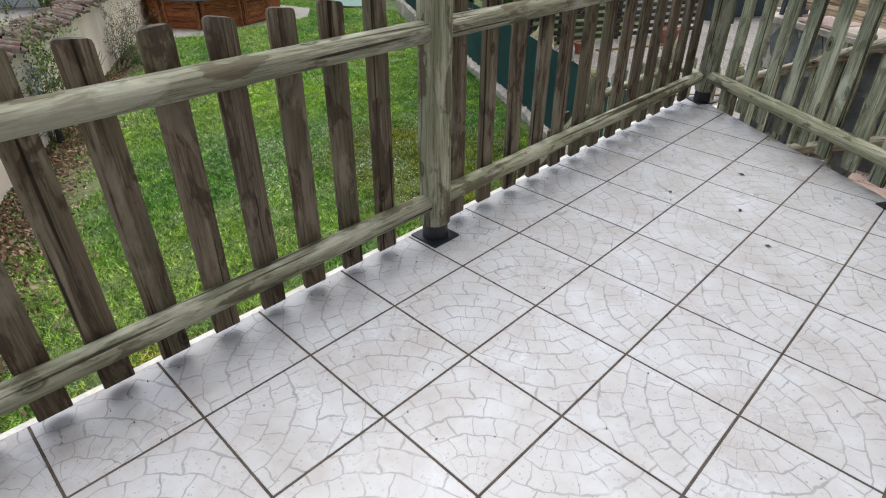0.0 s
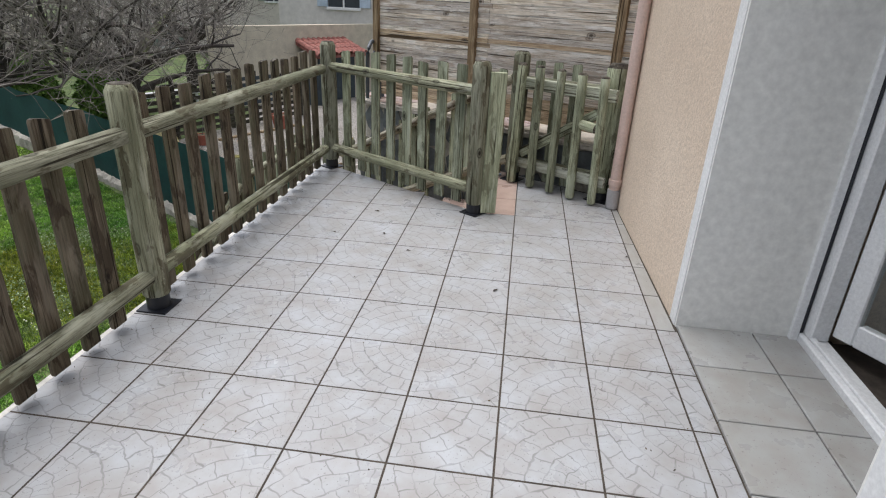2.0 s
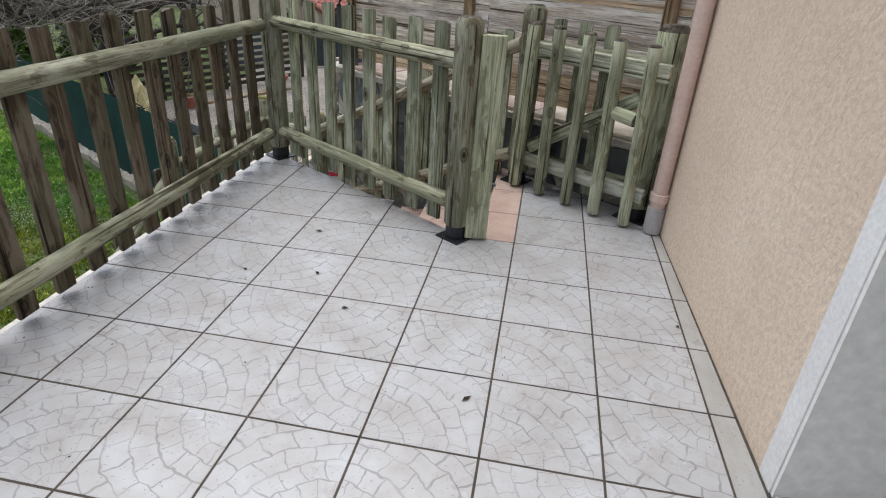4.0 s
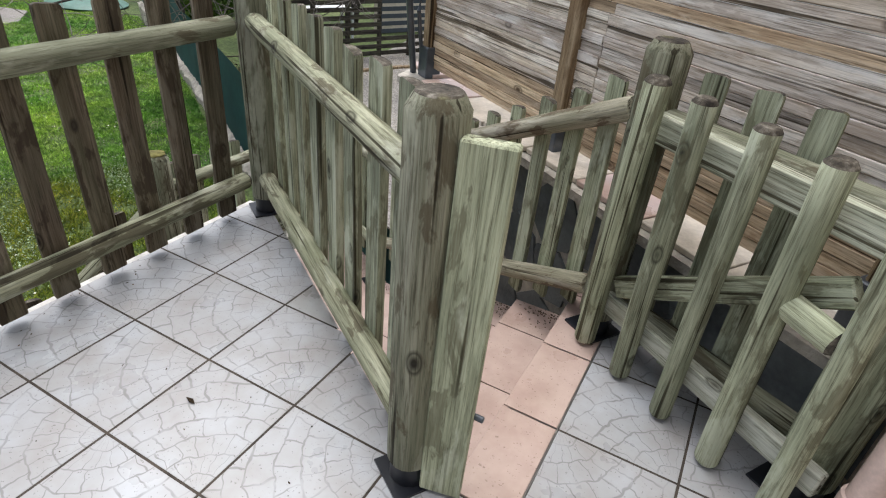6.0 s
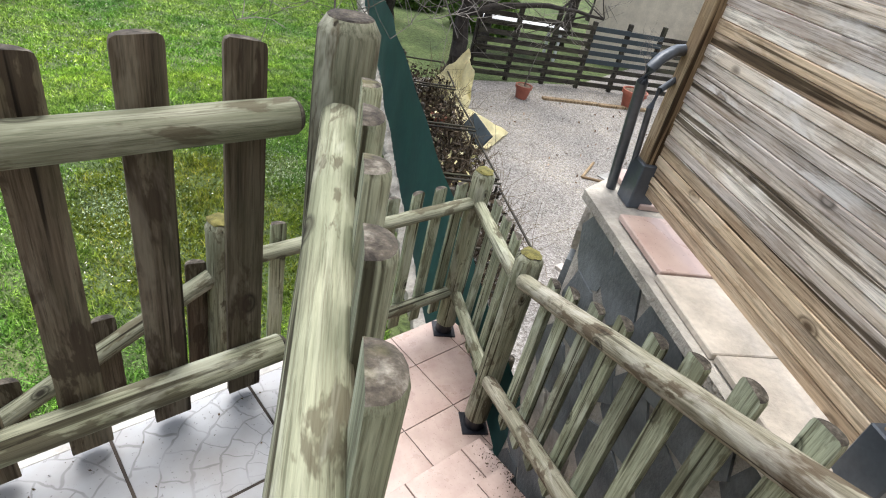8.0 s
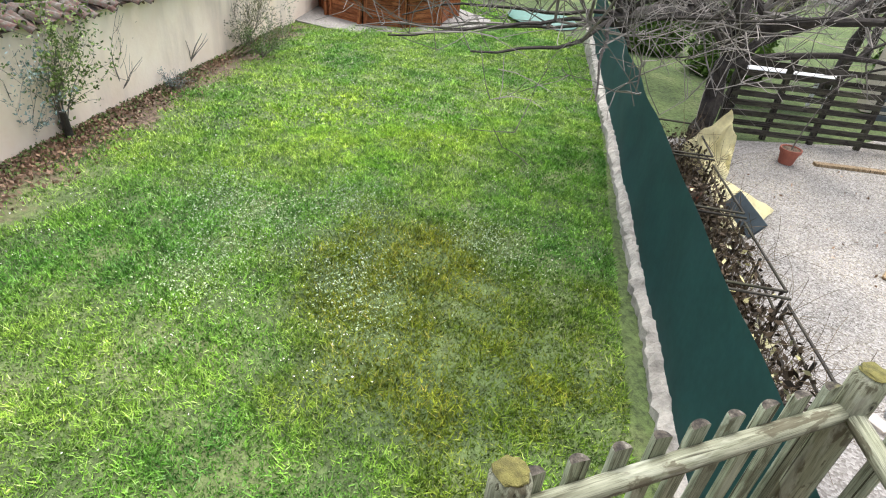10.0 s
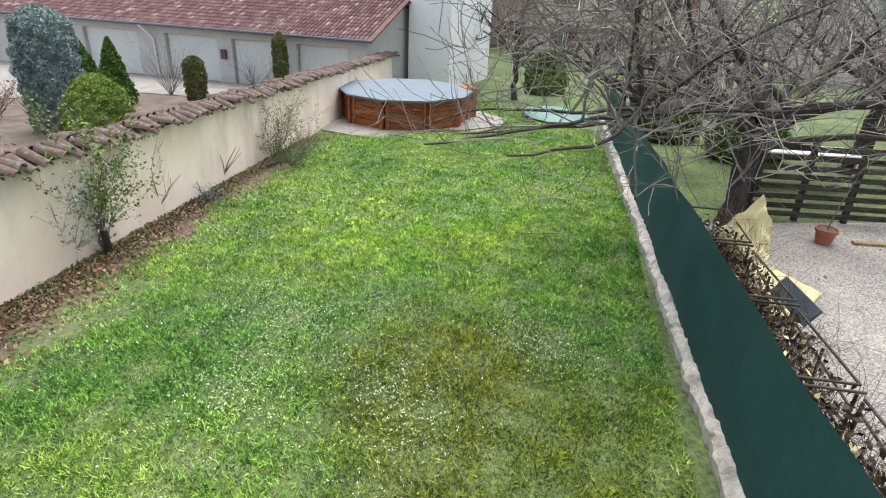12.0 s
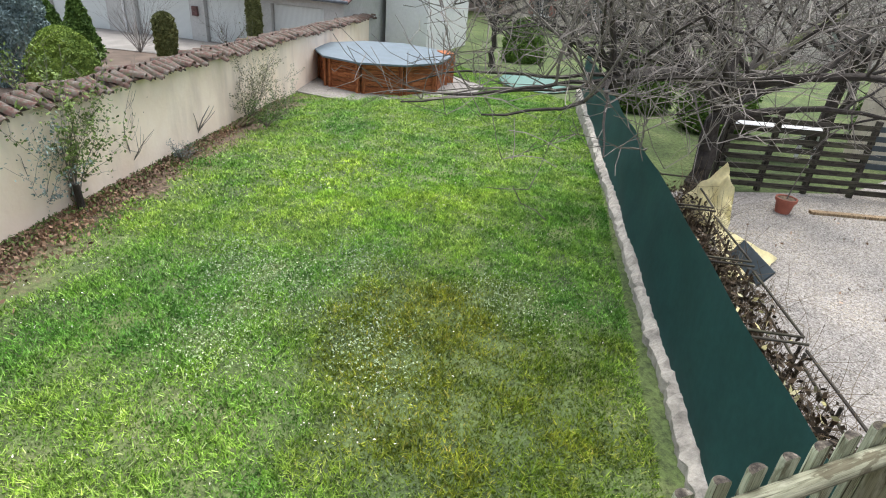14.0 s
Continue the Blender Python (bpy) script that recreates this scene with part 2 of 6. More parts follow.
def half_bm(length, w, d, seed=0, slant=0.0, n=9):
    """A half-round picket along z: flat face at y=0, round to +y, its top cut to a low dome."""
    prof = [(-w / 2, 0)] + [(-w / 2 * math.cos(math.pi * i / n), d * math.sin(math.pi * i / n) ** 0.75) for i in range(1, n)] + [(w / 2, 0)]
    rings = []
    for z, k in ((0, 0.96), (0.006, 1), (length * 0.33, 1), (length * 0.66, 1), (length - 0.014, 1), (length - 0.004, 0.93), (length, 0.75)):
        wob = 0.03 * noise.noise((seed * 5.3, z * 3, 1.0))
        top = 1.0 if z > length * 0.9 else 0.0
        rings.append([(x * k * (1 + wob), y * k * (1 + wob * 1.5), z + top * slant * x) for x, y in prof])
    return sweep(rings)


def along(a, b, roll=0.0):
    """The pose at a, with z towards b, turned about it so that y faces the given compass direction where upright."""
    a, b = Vector(a), Vector(b)
    q = (b - a).to_track_quat("Z", "Y").to_matrix().to_4x4()
    return Matrix.Translation(a) @ q @ Matrix.Rotation(roll, 4, "Z")


CACHE = {}


def end_grain(me):
    """Gives the top faces of an upright piece the look of its end grain."""
    me.materials.append(M_END)
    for poly in me.polygons:
        if poly.normal.z > 0.55:
            poly.material_index = 1
    return me


def log_part(name, parent, a, b, r, material, label="", taper=0.0):
    L = round((Vector(b) - Vector(a)).length, 3)
    seed = random.randint(0, 5)
    key = ("log", L, r, seed, material.name, taper)
    if key not in CACHE:
        CACHE[key] = end_grain(mesh_of(log_bm(L, r, seed, taper, min(0.02, r * 0.4)), "log", material, True))
    return put(name, CACHE[key], parent, along(a, b), label)


def picket_part(name, parent, at, height, w, d, facing, material, lean=0.0, label=""):
    """An upright picket: flat face against the rails, round side facing the direction given."""
    seed = random.randint(0, 6)
    h = round(height, 2)
    key = ("picket", h, w, d, seed, material.name)
    if key not in CACHE:
        CACHE[key] = end_grain(mesh_of(half_bm(h, w, d, seed, random.uniform(-0.15, 0.15)), "picket", material, True))
    f = Vector(facing).normalized()
    side = f.cross(Vector((0, 0, 1)))
    m = Matrix((( side.x, f.x, 0), (side.y, f.y, 0), (side.z, f.z, 1))).to_4x4()
    return put(name, CACHE[key], parent, Matrix.Translation(at) @ m @ Matrix.Rotation(lean, 4, "Y"), label)


def post_part(parent, at, height, r=0.06, material=None, shoe=True):
    """A round post on a black shoe, its top chamfered."""
    at = Vector(at)
    L = round(height - 0.07, 3)
    seed = random.randint(0, 5)
    bm = log_bm(L, r, seed, 0.0, 0.03, 20)
    p = put("post", end_grain(mesh_of(bm, "post", material or M_ROUND, True)), parent, Matrix.Translation(at + Vector((0, 0, 0.07))) @ Matrix.Rotation(random.uniform(0, 6), 4, "Z"))
    if shoe:
        bm = bmesh.new()
        bmesh.ops.create_cone(bm, cap_ends=True, segments=20, radius1=r * 0.86, radius2=r * 0.83, depth=0.09, matrix=Matrix.Translation((0, 0, 0.048)))
        add_box(bm, -r * 1.15, r * 1.15, -r * 1.15, r * 1.15, 0.001, 0.008)
        part("post_shoe", bm, M_SHOE, parent, "black post shoe with a square plate", True, Matrix.Translation(at) @ Matrix.Rotation(math.atan2(U.y, U.x) if at.y > 2 else 0, 4, "Z"))
    return p


def fence_run(name, a, b, label, posts, rail_z=(0.17, 0.80), picket=(0.03, 0.935), spacing=0.165, first=None, side=1, material=None, rail_r=0.037, group="", drop=0.0, ends=None,
              width=0.083, post_h=1.0, places=None):
    """A run of fence from a to b. Rails between the posts, pickets on one side of them; drop: how far it falls to b."""
    a, b = Vector(a), Vector(b)
    run = b - a
    L = run.length
    d = run.normalized()
    out = Vector((-d.y, d.x, 0)) * side
    th = thing(name, a, label, "fence", group)
    for s in posts:
        post_part(th, a + d * s + Vector((0, 0, -drop * s / L)), post_h)
    ends = sorted(ends or posts)
    spans = list(zip(ends, ends[1:])) if len(ends) > 1 else [(0, L)]
    for s0, s1 in spans:
        for z in rail_z:
            p = a + d * (s0 + 0.035) + Vector((0, 0, z - drop * s0 / L))
            q = a + d * (s1 - 0.035) + Vector((0, 0, z - drop * s1 / L))
            log_part("rail", th, p, q, rail_r * random.uniform(0.97, 1.03), M_ROUND)
    if places is None:
        s = first if first is not None else spacing * 0.6
        places = [s + spacing * k for k in range(int((L - 0.06 - s) / spacing) + 1)]
    for s in places:
        if all(abs(s - e) > 0.075 for e in ends):
            z0 = picket[0] - drop * s / L
            hgt = picket[1] - picket[0] + random.choice((-0.01, 0, 0, 0.01))
            at = a + d * (s + random.uniform(-0.003, 0.003)) + out * (rail_r - 0.008) + Vector((0, 0, z0))
            picket_part("picket", th, at, hgt, width, 0.036, out, material or M_PICKET, random.uniform(-0.012, 0.012))
    return th


def clip_poly(poly, p, n):
    """What of a flat outline lies on the side of p that n points to."""
    out = []
    for i in range(len(poly)):
        a, b = poly[i], poly[(i + 1) % len(poly)]
        da = (a[0] - p[0]) * n[0] + (a[1] - p[1]) * n[1]
        db = (b[0] - p[0]) * n[0] + (b[1] - p[1]) * n[1]
        if da >= 0:
            out.append(a)
        if (da >= 0) != (db >= 0):
            t = da / (da - db)
            out.append((a[0] + (b[0] - a[0]) * t, a[1] + (b[1] - a[1]) * t))
    return out


def fall(x):
    """The ground's height: it sinks gently away from the house."""
    return GROUND - 0.045 * min(max(0.0, -x - 8.0), 22.0)

# ---- ground ----
M_SOIL, nt, b = mat("damp soil and moss")
v = coords(nt, "Object")
c1 = ramp(nt, noise_tex(nt, v, 0.9, 5), [(0.35, (0.06, 0.09, 0.03)), (0.55, (0.10, 0.14, 0.045)), (0.72, (0.16, 0.18, 0.075))])
# Tuft noise: its dark end is shade between clumps, put into the colour.
c2 = ramp(nt, noise_tex(nt, v, 14, 6, 0.75), [(0.36, (0.35,) * 3), (0.5, (0.9,) * 3), (0.64, (1.35,) * 3)])
green = mix(nt, 1.0, c1, c2, "MULTIPLY")
earth = ramp(nt, noise_tex(nt, v, 18, 5, 0.7), [(0.34, (0.035, 0.024, 0.016)), (0.5, (0.12, 0.085, 0.058)), (0.68, (0.24, 0.18, 0.13))])
off = nt.nodes.new("ShaderNodeVectorMath")
off.operation = "DOT_PRODUCT"
nt.links.new(v, off.inputs[0])
off.inputs[1].default_value = (0.4805, 0.8770, 0.0)
shift = nt.nodes.new("ShaderNodeMath")
shift.operation = "ADD"
nt.links.new(off.outputs["Value"], shift.inputs[0])
wide = nt.nodes.new("ShaderNodeMath")
wide.operation = "MULTIPLY"
wide.inputs[1].default_value = 2.2
nt.links.new(noise_tex(nt, v, 1.6, 5, 0.65), wide.inputs[0])
nt.links.new(wide.outputs[0], shift.inputs[1])
bed = node(nt, "ShaderNodeMapRange", [("Value", shift.outputs[0])], From_Min=-1.15, From_Max=-1.45)
nt.links.new(mix(nt, bed.outputs[0], green, earth), b.inputs["Base Color"])
b.inputs["Roughness"].default_value = 1.0
bump(nt, b, noise_tex(nt, v, 40, 4), 0.6, 0.02)
M_GRAVEL, nt, b = mat("beige gravel")
v = coords(nt, "Object")
vor = node(nt, "ShaderNodeTexVoronoi", [("Vector", v)], Scale=48.0)
c1 = ramp(nt, vor.outputs["Color"], [(0.1, (0.17, 0.155, 0.14)), (0.5, (0.27, 0.255, 0.24)), (0.9, (0.40, 0.385, 0.37))])
c2 = ramp(nt, noise_tex(nt, v, 0.8, 4), [(0.3, (0.75, 0.74, 0.73)), (0.7, (1.05, 1.03, 1.0))])
nt.links.new(mix(nt, 1.0, c1, c2, "MULTIPLY"), b.inputs["Base Color"])
b.inputs["Roughness"].default_value = 0.9
bump(nt, b, vor.outputs["Distance"], 0.9, 0.012)
M_LITTER = simple("leaf litter and earth", (0.17, 0.12, 0.08), 0.95, vary=0.8, scale=14, bumpy=0.9, size=0.03)

bm = bmesh.new()
xs = [-900, -30, -8, 0, 900]
rows = [[bm.verts.new((x, y, fall(x))) for y in (-900, 0, 900)] for x in xs]
for r0, r1 in zip(rows, rows[1:]):
    for k in range(2):
        bm.faces.new((r0[k], r1[k], r1[k + 1], r0[k + 1]))
ground = tagged(part("ground", bm, M_SOIL), "short mossy grass lawn over damp soil round the house", "ground", kind="structure")

NET_A, NET_B = Vector((-1.2, 5.05, GROUND)), Vector((-15.0, 13.37, GROUND))      # the foot of the netted fence
NET_D = (NET_B - NET_A).normalized()
NET_N = Vector((-NET_D.y, NET_D.x, 0))
WALL_A, WALL_D = Vector((-8.647, 1.012, GROUND)), Vector((-0.8770, 0.4805, 0))  # the garden wall's foot
WALL_N = Vector((WALL_D.y, -WALL_D.x, 0))                                        # towards the neighbour

yard_poly = [NET_A - NET_N * 0.2 + NET_D * 0.9, (1.6, 5.6), (2.5, 22), (-9, 22), (-7.3, 13.6), NET_A + NET_D * 8.5 - NET_N * 0.15]
yard = part("gravel_yard", prism([(p[0], p[1]) for p in yard_poly], GROUND - 0.04, GROUND + 0.012), M_GRAVEL)
tagged(yard, "pale beige gravel yard behind the green netted fence", "gravel", kind="structure")

# ---- terrace ----
def tile_material(name, base_a, base_b, line, patterned=True):
    m, nt, b = mat(name)
    v = coords(nt, "Object")
    cloud = noise_tex(nt, coords(nt, "Object", (1, 1, 1), True), 7, 4, 0.6)
    col = ramp(nt, cloud, [(0.3, base_a), (0.7, base_b)])
    speck = ramp(nt, noise_tex(nt, coords(nt, "Object", (1, 1, 1), True), 110, 2, 0.6), [(0.29, (0.35, 0.32, 0.28)), (0.35, (1, 1, 1))])
    col = mix(nt, 0.6, col, mix(nt, 1.0, col, speck, "MULTIPLY"))
    wash2 = ramp(nt, noise_tex(nt, coords(nt, "Generated", (1, 1, 1), True), 1.7, 3), [(0.35, (0.9, 0.89, 0.87)), (0.65, (1, 1, 1))])
    col = mix(nt, 1.0, col, wash2, "MULTIPLY")
    if patterned:
        wob = node(nt, "ShaderNodeTexNoise", [("Vector", v)], Scale=12.0, Detail=2.0)
        off = nt.nodes.new("ShaderNodeVectorMath")
        off.operation = "MULTIPLY_ADD"
        nt.links.new(wob.outputs["Color"], off.inputs[0])
        off.inputs[1].default_value, off.inputs[2].default_value = (0.062, 0.062, 0), (TILE / 2 - 0.025, TILE / 2 - 0.025, 0)
        add = nt.nodes.new("ShaderNodeVectorMath")
        nt.links.new(v, add.inputs[0]), nt.links.new(off.outputs[0], add.inputs[1])
        sep = node(nt, "ShaderNodeSeparateXYZ", [(0, add.outputs[0])])

        def calc(how, x, y=None):
            n = nt.nodes.new("ShaderNodeMath")
            n.operation = how
            for i, s in enumerate((x, y)):
                if s is None:
                    continue
                if hasattr(s, "is_linked"):
                    nt.links.new(s, n.inputs[i])
                else:
                    n.inputs[i].default_value = s
            return n.outputs[0]
        r = calc("SQRT", calc("ADD", calc("MULTIPLY", sep.outputs[0], sep.outputs[0]), calc("MULTIPLY", sep.outputs[1], sep.outputs[1])))
        th = calc("ARCTAN2", sep.outputs[1], sep.outputs[0])
        com = nt.nodes.new("ShaderNodeCombineXYZ")
        nt.links.new(calc("MULTIPLY", th, 0.26), com.inputs[0])
        nt.links.new(r, com.inputs[1])
        brick = node(nt, "ShaderNodeTexBrick", [("Vector", com.outputs[0])], Scale=1.0, Mortar_Size=0.0034, Mortar_Smooth=0.7, Brick_Width=0.068, Row_Height=0.063)
        line_mask = mix(nt, 1.0, brick.outputs["Fac"], ramp(nt, noise_tex(nt, coords(nt, "Object", (1, 1, 1), True), 11, 2), [(0.35, (0.3,) * 3), (0.55, (1, 1, 1))]), "MULTIPLY")
        col = mix(nt, mix(nt, 1.0, line_mask, (0.6, 0.6, 0.6), "MULTIPLY"), col, line)
        bump(nt, b, brick.outputs["Fac"], -0.6, 0.003)
    nt.links.new(col, b.inputs["Base Color"])
    b.inputs["Roughness"].default_value = 0.33
    rr = ramp(nt, noise_tex(nt, coords(nt, "Object", (1, 1, 1), True), 5, 4), [(0.3, (0.22,) * 3), (0.7, (0.45,) * 3)])
    nt.links.new(rr, b.inputs["Roughness"])
    return m


M_TILE = tile_material("pale glazed tile with a fan of setts", (0.345, 0.335, 0.335), (0.42, 0.44, 0.47), (0.14, 0.14, 0.13))
M_TILEPLAIN = tile_material("pale glazed tile", (0.31, 0.30, 0.285), (0.37, 0.38, 0.38), (0.4, 0.38, 0.35), False)
M_PINK = tile_material("pink terracotta-look tile", (0.42, 0.30, 0.26), (0.54, 0.42, 0.37), (0.4, 0.3, 0.25), False)

FAR_Y = -3.4
slab_poly = [(EDGE_X, FAR_Y), (1.62, FAR_Y), (1.62, 1.9), (WALL_X + 0.02, 1.9), (WALL_X - 0.05, 3.82)]
slab_poly += [(0.165, 4.25), (0.165, 3.2), (0.0, 3.2), (-0.005, 3.13), tuple(uv(1.6, 0.03)[:2]), (EDGE_X, 4.06)]
slab = part("terrace_slab", prism(slab_poly, -0.22, -0.012), M_CONCRETE)
tagged(slab, "concrete terrace slab under pale tiles", "terrace slab", kind="structure")
joints = part("floor_joint", prism(slab_poly, -0.011, -0.0010), M_GROUT, slab, "dark grout")
bm = bmesh.new()
add_box(bm, EDGE_X - 0.03, EDGE_X + 0.0, FAR_Y, 4.05, -0.10, -0.003, 0.004)
part("slab_edge", bm, M_GROUTPALE, slab, "white limed edge")

# ---- the way down ----
RISE, GO, STEPS = 1.0 / 6, 0.24, 7
LAND = -RISE * STEPS
stair = thing("upper_stair", (-0.6, 4.1, 0), "upper flight of steps clad in pink tiles going down to a small landing", "stairs", kind="structure")


def band(x0, x1, v0=0.03, v1=0.99):
    """The part of a stair between two lines of x, within the flight's slanting sides."""
    out = [(x0, 2.0), (x1, 2.0), (x1, 8.0), (x0, 8.0)]
    out = clip_poly(out, uv(0, v0), V)
    return clip_poly(out, uv(0, v1), -V)


def step_end(k):
    """Where a step's tiles end, towards the retaining wall."""
    return 3.187 + (0.99 - 0.5408 * (0.125 - GO * (k - 1))) / 0.8412


for k in range(1, STEPS):
    core = clip_poly(band(-GO * k, -GO * (k - 1) + 0.02 if k > 1 else 0.0, 0.035, 1.1), (0, step_end(k) - 0.035), (0, -1))
    part("step", prism(core, -1.6, -RISE * k - 0.012), M_CONCRETE, stair)
    for t in range(-6, 6):
        y0 = 3.925 + 0.168 * k + TILE * t
        quad = [(-GO * k - 0.012, y0 + 0.003), (-GO * (k - 1) - 0.004, y0 + 0.003), (-GO * (k - 1) - 0.004, y0 + TILE - 0.003), (-GO * k - 0.012, y0 + TILE - 0.003)]
        quad = clip_poly(clip_poly(quad, uv(0, 0.03), V), (0, step_end(k)), (0, -1))
        if len(quad) > 2:
            part("step_tile", prism(quad, -RISE * k - 0.011, -RISE * k, 0.002), M_PINK, stair)
part("step", prism(band(0.0, 0.16, 0.03, 0.975), -1.6, -0.012), M_CONCRETE, stair)
land_poly = [(-1.425, 3.98), (-2.33, 3.98), (-2.36, 5.70), tuple(uv(2.4, 1.0)[:2]), tuple(uv(1.95, 1.0)[:2])]
landing = part("landing_slab", prism(land_poly, LAND - 0.14, LAND - 0.012), M_CONCRETE)
tagged(landing, "concrete landing slab between the two flights", "landing", kind="structure")
part("landing_fill", prism([(-1.5, 4.02), (-2.3, 4.02), (-2.3, 5.6), tuple(uv(2.3, 0.98)[:2]), tuple(uv(1.9, 0.98)[:2])], GROUND, LAND - 0.141), M_CONCRETE, landing)
lx, ly = -1.765, 5.20
for a in range(-3, 3):
    for c in range(-5, 3):
        quad = [(lx + TILE * a + 0.003, ly + TILE * c + 0.003), (lx + TILE * (a + 1) - 0.003, ly + TILE * c + 0.003), (lx + TILE * (a + 1) - 0.003, ly + TILE * (c + 1) - 0.003), (lx + TILE * a + 0.003, ly + TILE * (c + 1) - 0.003)]
        for p, n in (((-1.44, 0), (-1, 0)), ((-2.36, 0), (1, 0)), ((0, 3.96), (0, 1)), ((0, 5.66), (0, -1)), (uv(0, 0.995), -V)):
            quad = clip_poly(quad, p, n) if len(quad) > 2 else quad
        if len(quad) > 2:
            part("landing_tile", prism(quad, LAND - 0.011, LAND, 0.002), M_PINK, landing)


def step_dirt(rng, n):
    k = rng.integers(1, 7, n)
    x = -GO * k + GO * rng.uniform(0, 1, n) ** 0.5
    y = step_end(k) - np.abs(rng.normal(0, 0.06, n))
    return np.stack([x, y, -RISE * k + 0.002], 1)


LSTEPS = 5
LRISE = (LAND - GROUND) / LSTEPS
lower = thing("lower_stair", (-1.95, 3.4, GROUND), "lower flight of pink tiled steps going down beside the terrace to the lawn", "stairs", kind="structure")
for k in range(1, LSTEPS):
    y1 = 3.98 - 0.29 * (k - 1)
    part("step", box(-2.34, EDGE_X - 0.03, y1 - 0.29, y1 - 0.001, GROUND, LAND - LRISE * k - 0.012), M_CONCRETE, lower)
    for x0, x1 in ((-2.36, -2.03), (-2.024, -1.69), (-1.684, EDGE_X - 0.035)):
        part("step_tile", box(x0, x1, y1 - 0.305, y1 - 0.002, LAND - LRISE * k - 0.011, LAND - LRISE * k, 0.002), M_PINK, lower)

# ---- house ----
M_RENDER, nt, b = mat("peach roughcast render")
v = coords(nt, "Object")
n1 = noise_tex(nt, v, 55, 4, 0.7)
n2 = noise_tex(nt, v, 1.2, 4)
col = ramp(nt, n2, [(0.3, (0.62, 0.50, 0.39)), (0.7, (0.72, 0.60, 0.48))])
col = mix(nt, 1.0, col, ramp(nt, n1, [(0.35, (0.82,) * 3), (0.6, (1.03,) * 3)]), "MULTIPLY")
nt.links.new(col, b.inputs["Base Color"])
b.inputs["Roughness"].default_value = 0.9
bump(nt, b, n1, 0.7, 0.006)
house = thing("house", (2.6, 1.0, GROUND), "two-storey house in peach roughcast with a white-edged window bay", "house", kind="structure")
part("wall", prism([(0.932, 1.98), (1.3, 1.98), (1.3, 3.9), (0.872, 3.9)], GROUND, 3.2), M_RENDER, house, "peach roughcast wall")
part("corner_band", prism([(0.932, 1.90), (1.3, 1.90), (1.3, 1.979), (0.930, 1.979)], 0.0, 3.2, 0.0), M_WHITE, house, "white painted corner band")
part("reveal", box(0.936, 1.52, 1.885, 1.899, 0.0, 3.2), M_REVEAL, house, "pale grey reveal")
part("side_wall", box(1.302, 5.0, 1.95, 3.9, GROUND, 3.2), M_RENDER, house)
part("wall", box(0.932, 1.8, FAR_Y - 0.3, 0.417, GROUND, 3.2), M_RENDER, house, "peach roughcast wall")
part("corner_band", box(0.930, 1.8, 0.418, 0.485, 0.0, 3.2), M_WHITE, house, "white painted corner band")
part("reveal", box(0.936, 1.52, 0.486, 0.499, 0.0, 3.2), M_REVEAL, house, "pale grey reveal")
part("lintel", box(1.56, 1.8, 0.5, 1.884, 2.3, 3.2), M_RENDER, house)
part("end_wall", box(-1.5, 0.931, FAR_Y - 0.3, FAR_Y - 0.05, GROUND, 1.0), M_RENDER, house)
part("sill_wall", box(1.56, 1.8, 0.5, 1.884, GROUND, -0.23), M_RENDER, house)
# Added slab, never in view; it shades the window bay from above.
part("added_bay_slab", box(0.95, 1.559, 0.5, 1.884, 2.5, 2.7), M_WHITE, house, "white slab added over the bay, out of view")
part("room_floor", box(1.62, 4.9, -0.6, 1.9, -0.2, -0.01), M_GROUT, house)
part("room_wall", box(4.9, 5.0, -0.8, 1.95, -0.2, 3.2), M_CONCRETE, house)
part("room_side", box(1.81, 4.9, -0.8, -0.6, -0.2, 3.2), M_REVEAL, house)
part("room_ceiling", box(1.801, 4.9, -0.6, 1.9, 2.5, 2.6), M_REVEAL, house)

M_GLASS, nt, b = mat("window glass")
b.inputs["Base Color"].default_value = (0.9, 0.95, 0.95, 1)
b.inputs["Roughness"].default_value = 0.0
b.inputs["Transmission Weight"].default_value = 1.0
b.inputs["IOR"].default_value = 1.45
LEAF_TURN = 31.0
door = thing("french_window", (1.50, 1.2, 0), "white plastic french window with one leaf ajar in the pale grey bay", "door", kind="structure")
part("track", box(1.455, 1.56, 0.5, 1.884, 0.0, 0.045, 0.006), M_PVC, door, "white sill track")
part("sill_rail", box(1.478, 1.50, 0.52, 1.87, 0.046, 0.062, 0.003), M_PVC, door, "raised white sill rail")
part("frame", box(1.42, 1.455, 1.858, 1.884, 0.0, 2.3, 0.003), M_PVC, door)
part("seal", box(1.456, 1.472, 1.862, 1.884, 0.046, 2.3, 0.003), M_SHOE, door, "black rubber seal")
part("frame", box(1.473, 1.55, 1.80, 1.884, 0.046, 2.3, 0.006), M_PVC, door)
part("frame", box(1.473, 1.55, 0.5, 0.57, 0.046, 2.3, 0.006), M_PVC, door)
part("frame", box(1.473, 1.55, 0.571, 1.799, 2.22, 2.3, 0.006), M_PVC, door)
